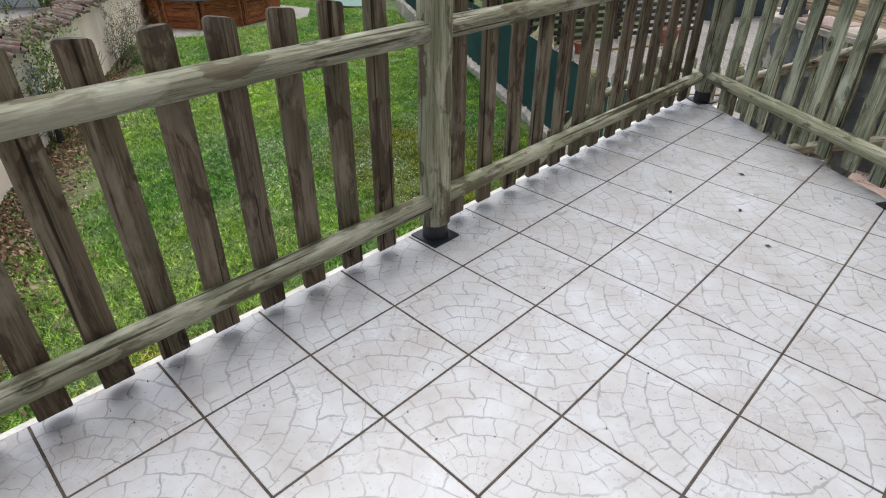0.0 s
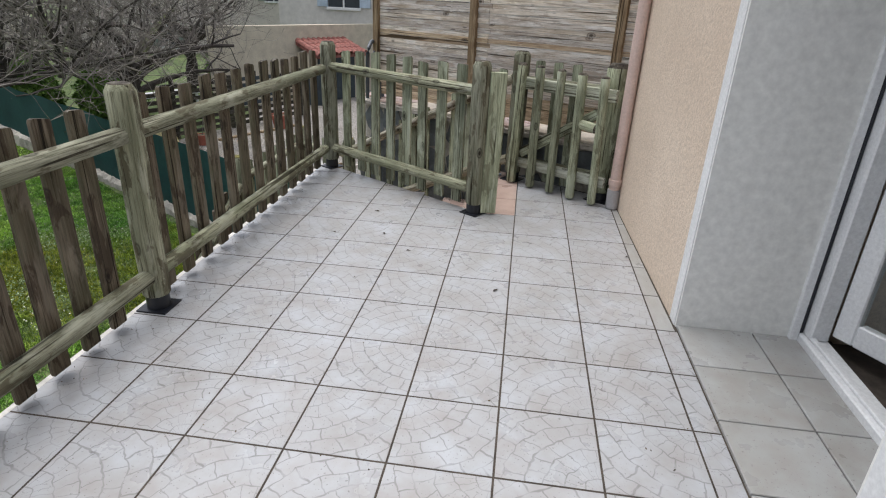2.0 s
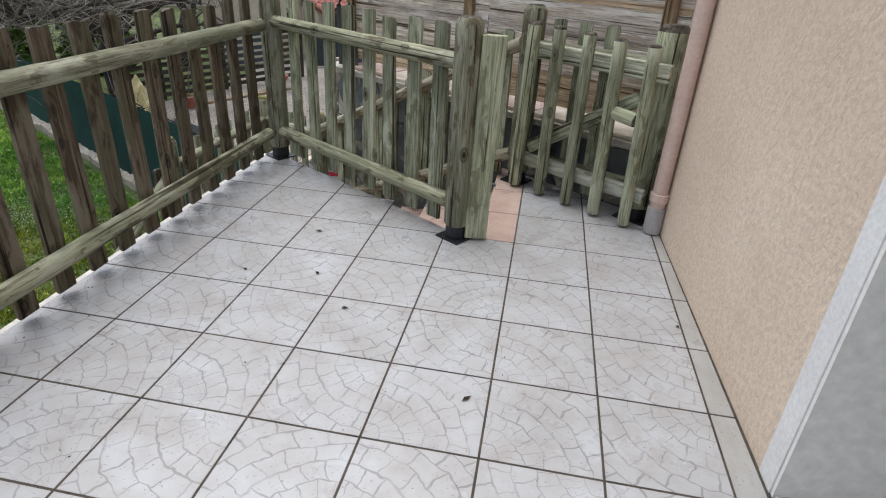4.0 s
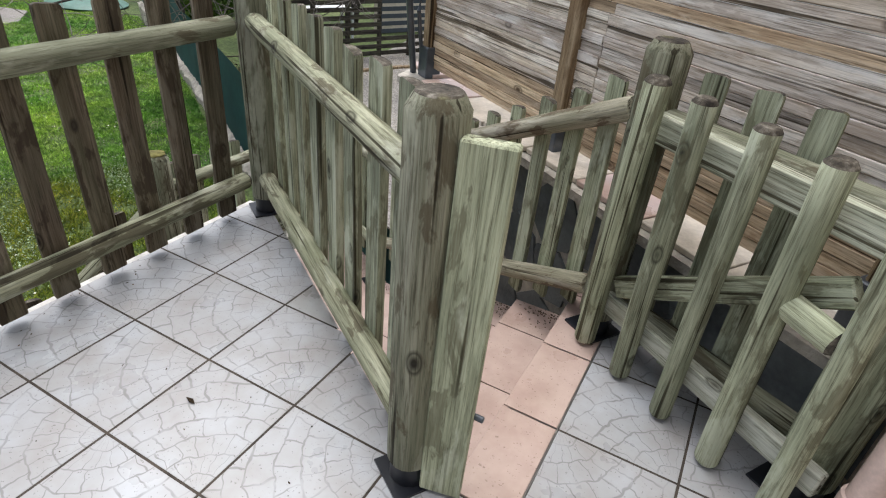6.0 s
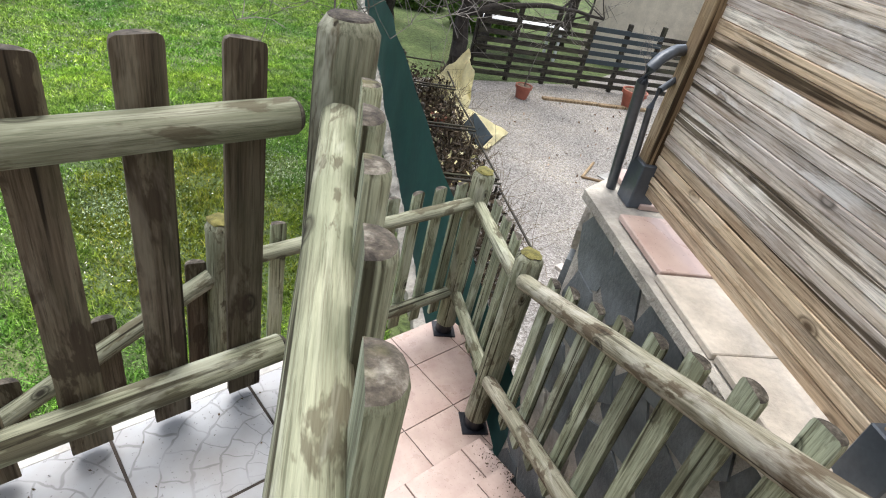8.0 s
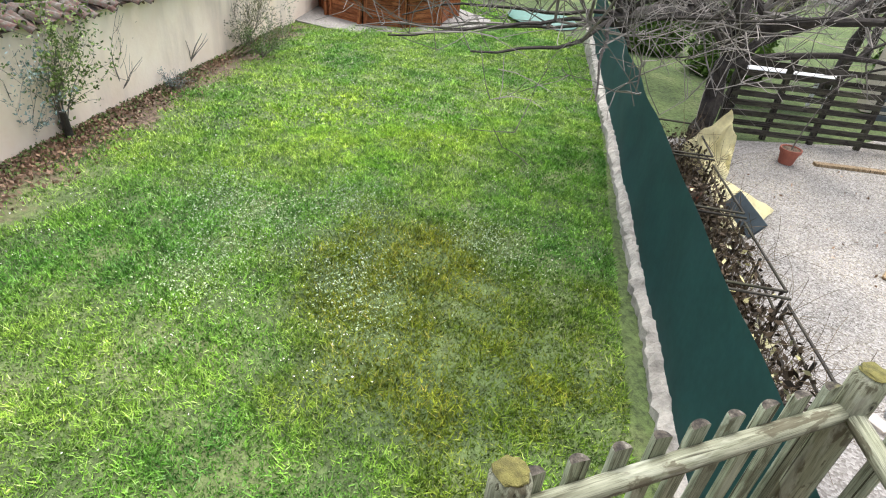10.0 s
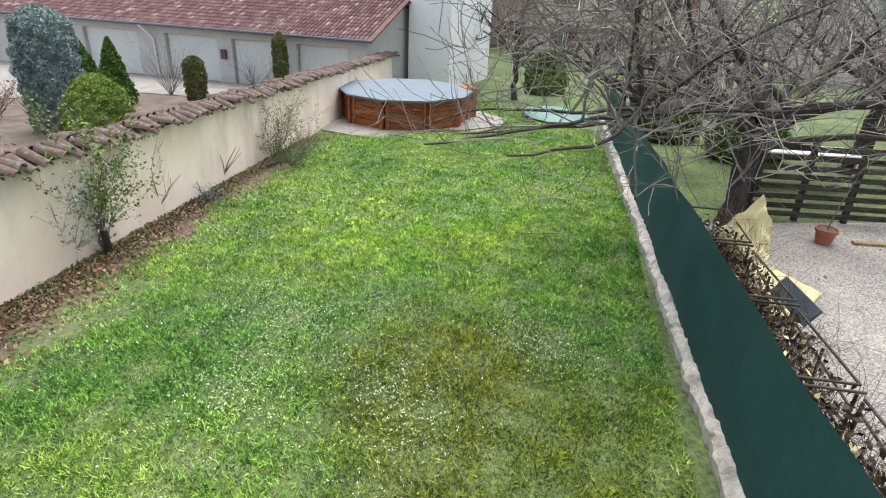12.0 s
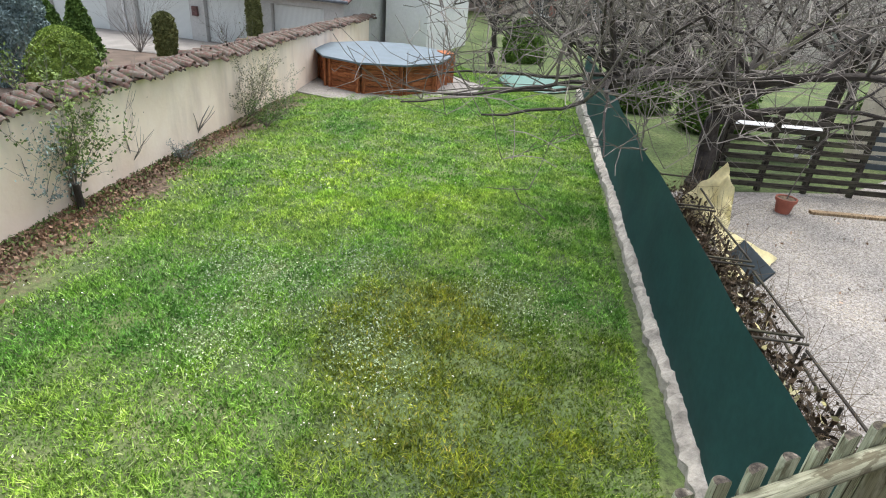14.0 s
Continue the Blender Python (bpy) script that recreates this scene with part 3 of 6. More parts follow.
for hinge, swing, y1 in (((1.552, 1.80, 0.08), LEAF_TURN, -0.61), ((1.51, 0.58, 0.07), 0.0, 0.60)):
    leaf = thing("door_leaf", hinge, "", "")
    leaf.parent = door
    leaf.matrix_parent_inverse = world_of(door).inverted()
    lm = Matrix.Translation(hinge) @ Matrix.Rotation(radians(swing), 4, "Z")
    lo, hi = min(0, y1), max(0, y1)
    for a in ((0, 0.05, lo, lo + 0.085, 0.0, 2.14), (0, 0.05, hi - 0.085, hi, 0.0, 2.14), (0, 0.05, lo + 0.086, hi - 0.086, 0.0, 0.10), (0, 0.05, lo + 0.086, hi - 0.086, 2.05, 2.14)):
        part("leaf_frame", box(*a, 0.006), M_PVC, leaf, "", False, lm)
    pane = part("pane", box(0.02, 0.03, lo + 0.08, hi - 0.08, 0.095, 2.055), M_GLASS, leaf, "", False, lm)
    pane.visible_shadow = False

pipe = thing("rain_pipe", (0.842, 3.52, 0), "pinkish painted rain pipe with a grey foot against the peach wall", "rain pipe")
part("shoe", log_bm(0.14, 0.045, 1, 0, 0.004, 20), M_PIPESHOE, pipe, "worn grey pipe foot", True, Matrix.Translation((0.842, 3.52, 0.004)))
part("pipe", log_bm(3.0, 0.038, 1, 0, 0.004, 20), M_PIPE, pipe, "", True, Matrix.Translation((0.842, 3.52, 0.14)))
part("collar", log_bm(0.05, 0.046, 1, 0, 0.004, 20), M_PIPE, pipe, "", True, Matrix.Translation((0.842, 3.52, 0.17)))

# ---- fences ----
fence_run("picket_fence", (EDGE_X + 0.07, -3.16, 0), (EDGE_X + 0.075, 4.0, 0), "weathered grey-brown picket fence along the terrace's open side", (0.0, 2.37, 4.74),
          side=1, ends=(0.0, 2.37, 4.74, 7.145), places=[0.11 + 0.1645 * k for k in range(14)] + [2.54 + 0.1646 * k for k in range(13)] + [4.90 + 0.1762 * k for k in range(13)])
fence_run("slanting_fence", uv(1.53, 0.018), uv(0, 0), "greenish picket fence slanting from the corner post to the gate", (0.0, 1.53), side=1, places=[1.53 - 0.192 - 0.167 * k for k in range(8)], picket=(0.03, 0.955), rail_z=(0.17, 0.815), material=M_GREEN)
stairfence = thing("stair_fence", uv(0.275, 0.86), "greenish wooden picket fence sloping down beside pink tiled steps", "fence")
G1 = uv(0.275, 0.863)
LP1 = Vector((-1.61, 5.21, LAND))
post_part(stairfence, G1, 1.0, 0.062)
post_part(stairfence, LP1, 1.13, 0.062)
sd = (LP1 - G1)
sh = Vector((sd.x, sd.y, 0)).normalized()
sn = Vector((-sh.y, sh.x, 0))
if sn.dot(V) < 0:
    sn = -sn
for z0 in (0.80, 0.17):
    log_part("rail", stairfence, G1 + sh * 0.04 - sn * 0.03 + Vector((0, 0, z0)), LP1 - sh * 0.05 - sn * 0.02 + Vector((0, 0, z0 + 0.217)), 0.037, M_PALE)
LF = Vector((sd.x, sd.y, 0)).length
for i in range(11):
    s = 0.165 + 0.1625 * i
    picket_part("picket", stairfence, G1 + sh * s + sn * 0.002 + Vector((0, 0, 0.935 - 0.51 * s - 0.84)), 0.84, 0.072, 0.036, sn, M_GREEN, random.uniform(-0.012, 0.012))

# the return fence behind the open gate
P4 = Vector((0.775, 3.70, 0))
back = thing("return_fence", (G1 + P4) / 2, "greenish wooden fence closing the gap beside the peach wall", "fence")
post_part(back, P4, 0.98, 0.075, M_GREEN)
rd = (P4 - G1).normalized()
rn = Vector((-rd.y, rd.x, 0))
if rn.dot(V) < 0:
    rn = -rn
for z in (0.17, 0.79):
    log_part("rail", back, G1 + rd * 0.05 + Vector((0, 0, z)), P4 - rd * 0.05 + Vector((0, 0, z)), 0.037, M_ROUND)
for s in (0.14, 0.29, 0.44):
    picket_part("picket", back, G1 + rd * s + rn * 0.03 + Vector((0, 0, 0.03)), 0.91, 0.072, 0.036, rn, M_GREEN)

# the gate, folded back against it
GA, GB = Vector((0.105, 3.968, 0)), Vector((0.700, 3.550, 0))
gd = (GB - GA).normalized()
gn = Vector((-gd.y, gd.x, 0))
if gn.dot(V) < 0:
    gn = -gn
gate = thing("garden_gate", GA, "open greenish picket gate folded back against the return fence", "gate")
gang = math.degrees(math.atan2(gd.y, gd.x))
for i in range(5):
    s = 0.0 + 0.1815 * i
    p = GA + gd * s
    lean = (0.045, 0.02, 0.015, 0.0, -0.01)[i]
    log_part("picket", gate, p + Vector((0, 0, 0.015)), p + gd * lean * 0.9 - gn * 0.03 + Vector((0, 0, 0.93 - 0.006 * i)), (0.036, 0.032, 0.031, 0.033, 0.030)[i], M_GREEN)
for z, w in ((0.13, 0.075), (0.735, 0.085)):
    bm = box(-w, 0, 0, 0.036, 0, 0.80, 0.005)
    part("gate_rail", bm, M_PALERAIL, gate, "square-cut pale rail", False, Matrix.Translation(GA + gn * 0.034 - gd * 0.02 + Vector((0, 0, z))) @ Matrix.Rotation(radians(gang), 4, "Z") @ Matrix.Rotation(radians(90), 4, "Y"))
bm = box(-0.07, 0, 0, 0.036, 0, 0.74, 0.005)
part("gate_brace", bm, M_GREEN, gate, "diagonal brace", False, Matrix.Translation(GA + gn * 0.038 + gd * 0.05 + Vector((0, 0, 0.21))) @ Matrix.Rotation(radians(gang), 4, "Z") @ Matrix.Rotation(radians(-33 + 90), 4, "Y"))
log_part("gate_stub", gate, GB - gd * 0.19 - gn * 0.01 + Vector((0, 0, 0.57)), GB - gd * 0.03 - gn * 0.01 + Vector((0, 0, 0.55)), 0.034, M_GREEN)

plank = thing("gate_stop", (-0.02, 3.19, 0), "upright square-edged greenish plank fixed beside the gate post", "plank")
bm = box(-0.052, 0.052, -0.018, 0.018, 0, 0.925, 0.004)
part("board", bm, M_GREEN, plank, "", False, Matrix.Translation((-0.030, 3.182, 0.012)) @ Matrix.Rotation(radians(14), 4, "Z") @ Matrix.Rotation(radians(0.8), 4, "Y"))
bm = log_bm(0.025, 0.008, 2, 0, 0.002, 10)
part("latch", bm, M_METAL, plank, "grey metal latch", True, Matrix.Translation((0.02, 3.205, 0.28)) @ Matrix.Rotation(radians(90), 4, "Y"))

# the landing's fence
landfence = thing("landing_fence", LP1, "mossy wooden picket fence round the pink tiled landing", "fence")
LP2, MOSS = Vector((-2.265, 5.545, LAND)), Vector((-2.285, 4.14, LAND))
for p in (LP2, MOSS):
    post_part(landfence, p, 1.14 if p is LP2 else 1.16, 0.06)
M_MOSS = simple("yellow-green moss", (0.155, 0.14, 0.04), 0.95, vary=0.5, scale=30, bumpy=0.9, size=0.006)
for p, top in ((LP1, 1.13), (LP2, 1.14), (MOSS, 1.16)):
    bm = bmesh.new()
    bmesh.ops.create_uvsphere(bm, u_segments=18, v_segments=8, radius=0.047)
    for q in bm.verts:
        k = 1 + 0.35 * noise.noise(q.co * 40 + p)
        q.co = Vector((q.co.x * k, q.co.y * k, q.co.z * 0.22 * k))
    part("moss", bm, M_MOSS, landfence, "yellow-green moss on the post's top", True, Matrix.Translation(p + Vector((0, 0, top - 0.002))))
for a, b in ((LP1, LP2), (LP2, MOSS)):
    for z in (0.33, 0.95):
        log_part("rail", landfence, a + (b - a).normalized() * 0.04 + Vector((0, 0, z)), b - (b - a).normalized() * 0.04 + Vector((0, 0, z)), 0.035, M_ROUND)
    d = b - a
    out = Vector((d.y, -d.x, 0)).normalized()
    if out.dot(Vector((-1, 1, 0))) < 0:
        out = -out
    for i in range(int(d.length / 0.14)):
        s = 0.1 + 0.15 * i
        if s < d.length - 0.05:
            picket_part("picket", landfence, a + d.normalized() * s + out * 0.03 + Vector((0, 0, 0.16)), 0.90, 0.07, 0.035, out, M_GREEN)
fence_run("picket_fence", MOSS, (-2.28, 2.45, LAND), "weathered picket fence sloping down to the lawn beside the lower steps", (1.69,), drop=LAND - GROUND, side=-1, rail_z=(), picket=(0.1, 1.02))
low = [o for o in scene.objects if o.name.startswith("picket_fence") and o.parent is None][-1]
for z in (0.28, 0.90):
    log_part("rail", low, MOSS + Vector((0, -0.04, z)), MOSS + Vector((0.005, -1.65, z + GROUND - LAND)), 0.037, M_ROUND)
# ---- retaining wall and screen ----
SA = math.atan2(-U.y, -U.x)                      # turns x to run up the stairs' axis


def on_screen(u, z, v=SCREEN_V):
    return Matrix.Translation(uv(u, v, z)) @ Matrix.Rotation(SA, 4, "Z")


copewall = thing("retaining_wall", uv(1.0, 1.1, GROUND), "flagstone-faced retaining wall topped with pink coping tiles below the board screen", "wall", kind="structure")
part("core", prism([uv(2.18, 1.0)[:2], uv(-1.6, 1.02)[:2], uv(-1.6, 1.7)[:2], uv(2.42, 1.7)[:2], uv(2.42, 1.15)[:2]], GROUND, 0.355), M_STONE, copewall)
random.seed(5)
for a0 in range(17):
    for b0 in range(6):
        cu, cz = 2.02 - 0.265 * a0 + (0.0 if b0 % 2 else 0.03), 0.20 - 0.27 * b0
        if cu < -1.3 or cz < -1.2:
            continue
        n = random.randint(5, 7)
        pts = []
        t0 = random.random()
        for i in range(n):
            a = 2 * math.pi * (i + t0) / n
            pts.append(((0.158 + random.uniform(-0.022, 0.015)) * math.cos(a), (0.152 + random.uniform(-0.02, 0.015)) * math.sin(a)))
        bm = prism(pts, 0, 0.018 + random.uniform(0, 0.022), 0.006)
        put("flagstone", mesh_of(bm, "flagstone", M_SLATE if random.random() < 0.75 else M_STONE), copewall,
            on_screen(cu + random.uniform(-0.02, 0.02), cz + random.uniform(-0.02, 0.02), 1.022) @ Matrix.Rotation(radians(90), 4, "X"))
u = 1.99
random.seed(6)
k = 0
while u > -1.6:
    w = 0.335
    pv = 0.985 + random.uniform(-0.012, 0.02)
    m_here = M_PINK if k in (0, 4, 7) else M_COPING
    bm = box(0, w - 0.007, 0, 0.30, 0, 0.022, 0.003)
    put("coping_tile", mesh_of(bm, "coping_tile", m_here), copewall, on_screen(u, 0.372 + random.uniform(0, 0.006), pv) @ Matrix.Rotation(random.uniform(-0.02, 0.02), 4, "Z"))
    u -= w
    k += 1

part("coping_tile", box(0, 0.30, 0, 0.33, 0, 0.022, 0.003), M_PINK, copewall, "", False, on_screen(2.38, 0.372, 1.12))
part("mortar", prism([uv(2.2, 0.95)[:2], uv(-1.5, 0.97)[:2], uv(-1.5, 1.3)[:2], uv(2.36, 1.3)[:2], uv(2.38, 1.16)[:2]], 0.335, 0.371, 0.012), M_STONE, copewall, "rough pale mortar bed")
for q, (cu, cz, sc) in enumerate(((0.14, 0.18, 0.9), (0.14, -0.12, 1.0), (0.14, -0.45, 1.0), (0.14, -0.8, 1.0))):
    pts = [((0.12 + random.uniform(-0.02, 0.02)) * sc * math.cos(2 * math.pi * i / 6 + q), (0.15 + random.uniform(-0.02, 0.02)) * math.sin(2 * math.pi * i / 6 + q)) for i in range(6)]
    e0, e1 = uv(2.18, 1.0), uv(2.42, 1.15)
    ed = (e1 - e0).normalized()
    put("flagstone", mesh_of(prism(pts, 0, 0.03, 0.006), "flagstone", M_SLATE if q % 3 else M_STONE), copewall,
        Matrix.Translation(e0 + ed * cu + Vector((0, 0, cz))) @ Matrix.Rotation(math.atan2(ed.y, ed.x) + math.pi, 4, "Z") @ Matrix.Rotation(radians(90), 4, "X"))
screen = thing("privacy_screen", uv(1.0, SCREEN_V, 0.4), "tall screen of silvered horizontal boards with brown battens", "fence")
random.seed(8)
z, row = 0.43, 0
while z < 2.55:
    h = 0.0355
    start = 2.12
    while start > -1.55:
        Lb = min(random.choice((1.32, 1.32, 1.34)), start + 1.56)
        if Lb < 0.1:
            break
        look_of = M_WARM if row < 5 or random.random() < 0.08 else M_SCREEN
        key = ("board", round(Lb, 2), h, look_of.name)
        if key not in CACHE:
            # the board's length lies along its own z, for the grain
            bm = box(-h / 2, h / 2, -0.009, 0.009, 0, round(Lb, 2) - 0.004, 0.0015)
            CACHE[key] = mesh_of(bm, "board", look_of)
        put("board", CACHE[key], screen,
            on_screen(start, z + h / 2, SCREEN_V + (0.0 if row % 2 else 0.004)) @ Matrix.Rotation(radians(90), 4, "Y") @ Matrix.Rotation(random.uniform(-0.003, 0.003), 4, "X"))
        start -= Lb
    z += h + (0.0022 if row % 2 else 0.0035)
    row += 1
for cu in (2.14, 0.955, -0.36, -1.5):
    bm = box(-0.035, 0.035, -0.03, 0.012, 0, 2.15, 0.004)
    m = on_screen(cu, 0.47, SCREEN_V - 0.01)
    put("batten", mesh_of(bm, "batten", M_BATTEN), screen, m)
    bm = box(-0.05, 0.05, -0.045, 0.05, 0, 0.17, 0.004)
    put("bracket", mesh_of(bm, "bracket", M_METAL), screen, on_screen(cu, 0.372, SCREEN_V - 0.01), "blue-grey steel post foot")

rail = thing("stair_handrail", uv(2.75, 1.35, GROUND), "bent grey steel handrail beside the end of the board screen", "handrail")


def tube(points, r, n=10):
    rings = []
    pts = [Vector(p) for p in points]
    for i, p in enumerate(pts):
        d = (pts[min(i + 1, len(pts) - 1)] - pts[max(i - 1, 0)]).normalized()
        s = d.cross(Vector((0.13, 0.27, 0.95))).normalized()
        t = s.cross(d)
        rr = r[i] if isinstance(r, (list, tuple)) else r
        rings.append([p + s * rr * math.cos(2 * math.pi * k / n) + t * rr * math.sin(2 * math.pi * k / n) for k in range(n)])
    return sweep(rings)


part("post", tube([uv(2.260, 1.088, 0.31), uv(2.210, 1.047, 0.46), uv(2.125, 0.975, 0.73), uv(2.095, 0.951, 0.82), uv(2.085, 0.955, 0.868), uv(2.10, 0.985, 0.90), uv(2.15, 1.05, 0.918), uv(2.34, 1.40, 0.93)], 0.019), M_METAL, rail, "", True)
part("lower_bar", tube([uv(2.230, 1.13, 0.36), uv(2.110, 1.02, 0.74), uv(2.11, 1.03, 0.80), uv(2.16, 1.10, 0.83), uv(2.32, 1.40, 0.84)], 0.011), M_METAL, rail, "thin lower bar", True)

# ---- netted fence ----
NA = math.atan2(NET_D.y, NET_D.x)
NET0 = Vector((-4.205, 6.883, GROUND)) - NET_D * 3.3
net = thing("netted_fence", NET0, "dark green shade net over a low stone footing", "fence")
NL = 15.5
nx, nz = 90, 6
bm = bmesh.new()
grid = [[None] * (nz + 1) for _ in range(nx + 1)]
for i in range(nx + 1):
    for j in range(nz + 1):
        s = NL * i / nx
        top = 1.27 + 0.008 * math.sin(s * 1.7) - 0.010 * s - 0.012 * abs(math.sin(s * math.pi / 1.9))
        zz = 0.14 + (top - 0.14) * j / nz
        yy = 0.008 * math.sin(s * 3.1 + j) + 0.03 * noise.noise((s * 0.9, j * 0.5, 2.0)) + 0.03 * (1 - j / nz)
        grid[i][j] = bm.verts.new((s, yy, zz))
for i in range(nx):
    for j in range(nz):
        bm.faces.new((grid[i][j], grid[i + 1][j], grid[i + 1][j + 1], grid[i][j + 1]))
bmesh.ops.solidify(bm, geom=bm.faces[:], thickness=0.006)
NM = Matrix.Translation(NET0) @ Matrix.Rotation(NA, 4, "Z")
part("net", bm, M_NET, net, "", True, NM)
foot = thing("stone_footing", NET0, "low rough whitish stone footing under the green net", "wall", kind="structure")
rings = []
for i in range(330):
    s = NL * i / 329
    w = lambda q: 0.035 * noise.noise((s * 2.2, q, 0.5)) + 0.045 * noise.noise((s * 9, q, 3.0))
    rings.append([(s, 0.13 + w(0), -0.3), (s, 0.15 + w(1), 0.10 + w(2)), (s, 0.09 + w(5), 0.15 + w(6)), (s, -0.05 + w(3), 0.15 + w(4)), (s, -0.05, -0.3)])
part("stone", sweep(rings), M_STONE, foot, "", False, NM @ Matrix.Translation((0, -0.02, 0)))
for i in range(9):
    s = 0.4 + 1.9 * i
    log_part("post", net, NM @ Vector((s, -0.10, 0.0)), NM @ Vector((s, -0.085, 1.16 - 0.012 * s)), 0.025, M_DARKWOOD)
    bm = bmesh.new()
    bmesh.ops.create_icosphere(bm, subdivisions=1, radius=0.014)
    put("clip", mesh_of(bm, "clip", M_WHITE), net, NM @ Matrix.Translation((s + 0.9, -0.02, 1.19 - 0.012 * (s + 0.9))))

# ---- garden wall ----
WA = math.atan2(WALL_D.y, WALL_D.x)
WALL0 = Vector((WALL_A.x, WALL_A.y, 0)) - WALL_D * 9
WM = Matrix.Translation(WALL0) @ Matrix.Rotation(WA, 4, "Z")
WL = 29.5


def wall_top(s):
    return fall(WALL0.x + WALL_D.x * s) + 1.38


M_WALL, nt, b = mat("stained cream render")
v = coords(nt, "Object")
n1 = noise_tex(nt, v, 1.1, 5, 0.6)
n2 = noise_tex(nt, coords(nt, "Object", (1, 1, 0.25)), 2.2, 4, 0.6)
col = ramp(nt, n1, [(0.3, (0.82, 0.67, 0.54)), (0.6, (0.90, 0.78, 0.66))])
col = mix(nt, ramp(nt, n2, [(0.5, (0, 0, 0)), (0.72, (0.6,) * 3)]), col, (0.60, 0.50, 0.42))
nt.links.new(col, b.inputs["Base Color"])
b.inputs["Roughness"].default_value = 0.95
bump(nt, b, noise_tex(nt, v, 18, 4), 0.4, 0.01)
gw = thing("garden_wall", WALL0, "stained cream garden wall capped with old clay tiles", "wall", kind="structure")
rings = []
for i in range(60):
    s = WL * i / 59
    rings.append([(s, 0, -3.4), (s, 0.0, wall_top(s)), (s, -0.26, wall_top(s)), (s, -0.26, -3.4)])
part("render", sweep([[Vector(p) for p in r] for r in rings]), M_WALL, gw, "", False, WM)
M_ROOFTILE, nt, b = mat("old mossy clay tile")
v = coords(nt, "Object", (1, 1, 1), True)
info = nt.nodes.new("ShaderNodeNewGeometry")
col = ramp(nt, noise_tex(nt, coords(nt, "Object", (1, 1, 1), True), 14, 5, 0.7), [(0.32, (0.055, 0.032, 0.028)), (0.44, (0.12, 0.06, 0.048)), (0.54, (0.11, 0.095, 0.08)), (0.72, (0.24, 0.215, 0.19))])
col = mix(nt, ramp(nt, noise_tex(nt, coords(nt, "Object"), 14, 3), [(0.52, (0, 0, 0)), (0.64, (0.8,) * 3)]), col, (0.10, 0.09, 0.06))
nt.links.new(col, b.inputs["Base Color"])
b.inputs["Roughness"].default_value = 0.95


def arch_tile(bm, m, L=0.34, r0=0.075, r1=0.06, n=5, t=0.014):
    """A half-round clay tile along x, its hollow below."""
    rows = []
    for x, r in ((0, r0), (L, r1)):
        outer = [m @ Vector((x, -r * math.cos(math.pi * i / n), r * math.sin(math.pi * i / n))) for i in range(n + 1)]
        inner = [m @ Vector((x, -(r - t) * math.cos(math.pi * i / n), (r - t) * math.sin(math.pi * i / n))) for i in range(n, -1, -1)]
        rows.append([bm.verts.new(p) for p in outer + inner])
    k = len(rows[0])
    for i in range(k):
        bm.faces.new((rows[0][i], rows[0][(i + 1) % k], rows[1][(i + 1) % k], rows[1][i]))
    for i in range(n):
        for row in rows:
            bm.faces.new((row[i], row[i + 1], row[k - 2 - i], row[k - 1 - i]))


random.seed(11)
tile_mesh = []
for q in range(3):
    bm = bmesh.new()
    arch_tile(bm, Matrix())
    bmesh.ops.recalc_face_normals(bm, faces=bm.faces)
    tile_mesh.append(mesh_of(bm, "roof_tile", M_ROOFTILE, True))
s = 5.0
count = 0
while s < WL - 0.1:
    zt = wall_top(s)
    for side in (0, 1):
        tilt = radians(-90 if side else 90)
        m = WM @ Matrix.Translation((s + random.uniform(-0.035, 0.035), -0.13, zt + 0.10 + random.uniform(-0.01, 0.02))) @ Matrix.Rotation(tilt + random.uniform(-0.32, 0.32), 4, "Z") @ Matrix.Rotation(radians(16) + random.uniform(-0.26, 0.22), 4, "Y")
        put("roof_tile", tile_mesh[count % 3], gw, m)
        count += 1
    s += 0.175
part("tile_bed", sweep([[Vector((s_, 0.05, wall_top(s_) - 0.0)), Vector((s_, -0.13, wall_top(s_) + 0.10)), Vector((s_, -0.31, wall_top(s_)))] for s_ in [WL * i / 40 for i in range(41)]]), M_ROOFTILE, gw, "", False, WM)

# ---- pool ----
PC = Vector((-18.24, 8.68, fall(-18.24)))
pool = thing("pool", PC, "eight-sided brown wooden above-ground pool under a pale grey cover", "pool")
M_COVER = simple("pale blue-grey pool cover", (0.13, 0.17, 0.20), 0.65, vary=0.12, scale=2, bumpy=0.3)
R, NS, PH = 1.82, 10, 0.86
for i in range(NS):
    a0, a1 = 2 * math.pi * i / NS, 2 * math.pi * (i + 1) / NS
    p0, p1 = PC + Vector((R * math.cos(a0), R * math.sin(a0), 0)), PC + Vector((R * math.cos(a1), R * math.sin(a1), 0))
    d = (p1 - p0)
    q = Matrix.Translation(p0) @ Matrix.Rotation(math.atan2(d.y, d.x), 4, "Z")
    for k in range(6):
        hh = PH / 6
        bm = box(-hh / 2 + 0.004, hh / 2 - 0.004, -0.02, 0.02, 0.02, d.length - 0.02, 0.006)
        put("plank", mesh_of(bm, "plank", M_POOLWOOD), pool, q @ Matrix.Translation((0, 0, hh * (k + 0.5))) @ Matrix.Rotation(radians(90), 4, "Y"))
    for off in (-0.09, 0.09):
        bm = box(-0.04, 0.04, -0.06, 0.06, 0, PH + 0.01, 0.006)
        put("upright", mesh_of(bm, "upright", M_POOLWOOD), pool, q @ Matrix.Translation((off, 0, 0)))
ring_pts = [(R * 1.09 * math.cos(2 * math.pi * i / NS), R * 1.09 * math.sin(2 * math.pi * i / NS)) for i in range(NS)]
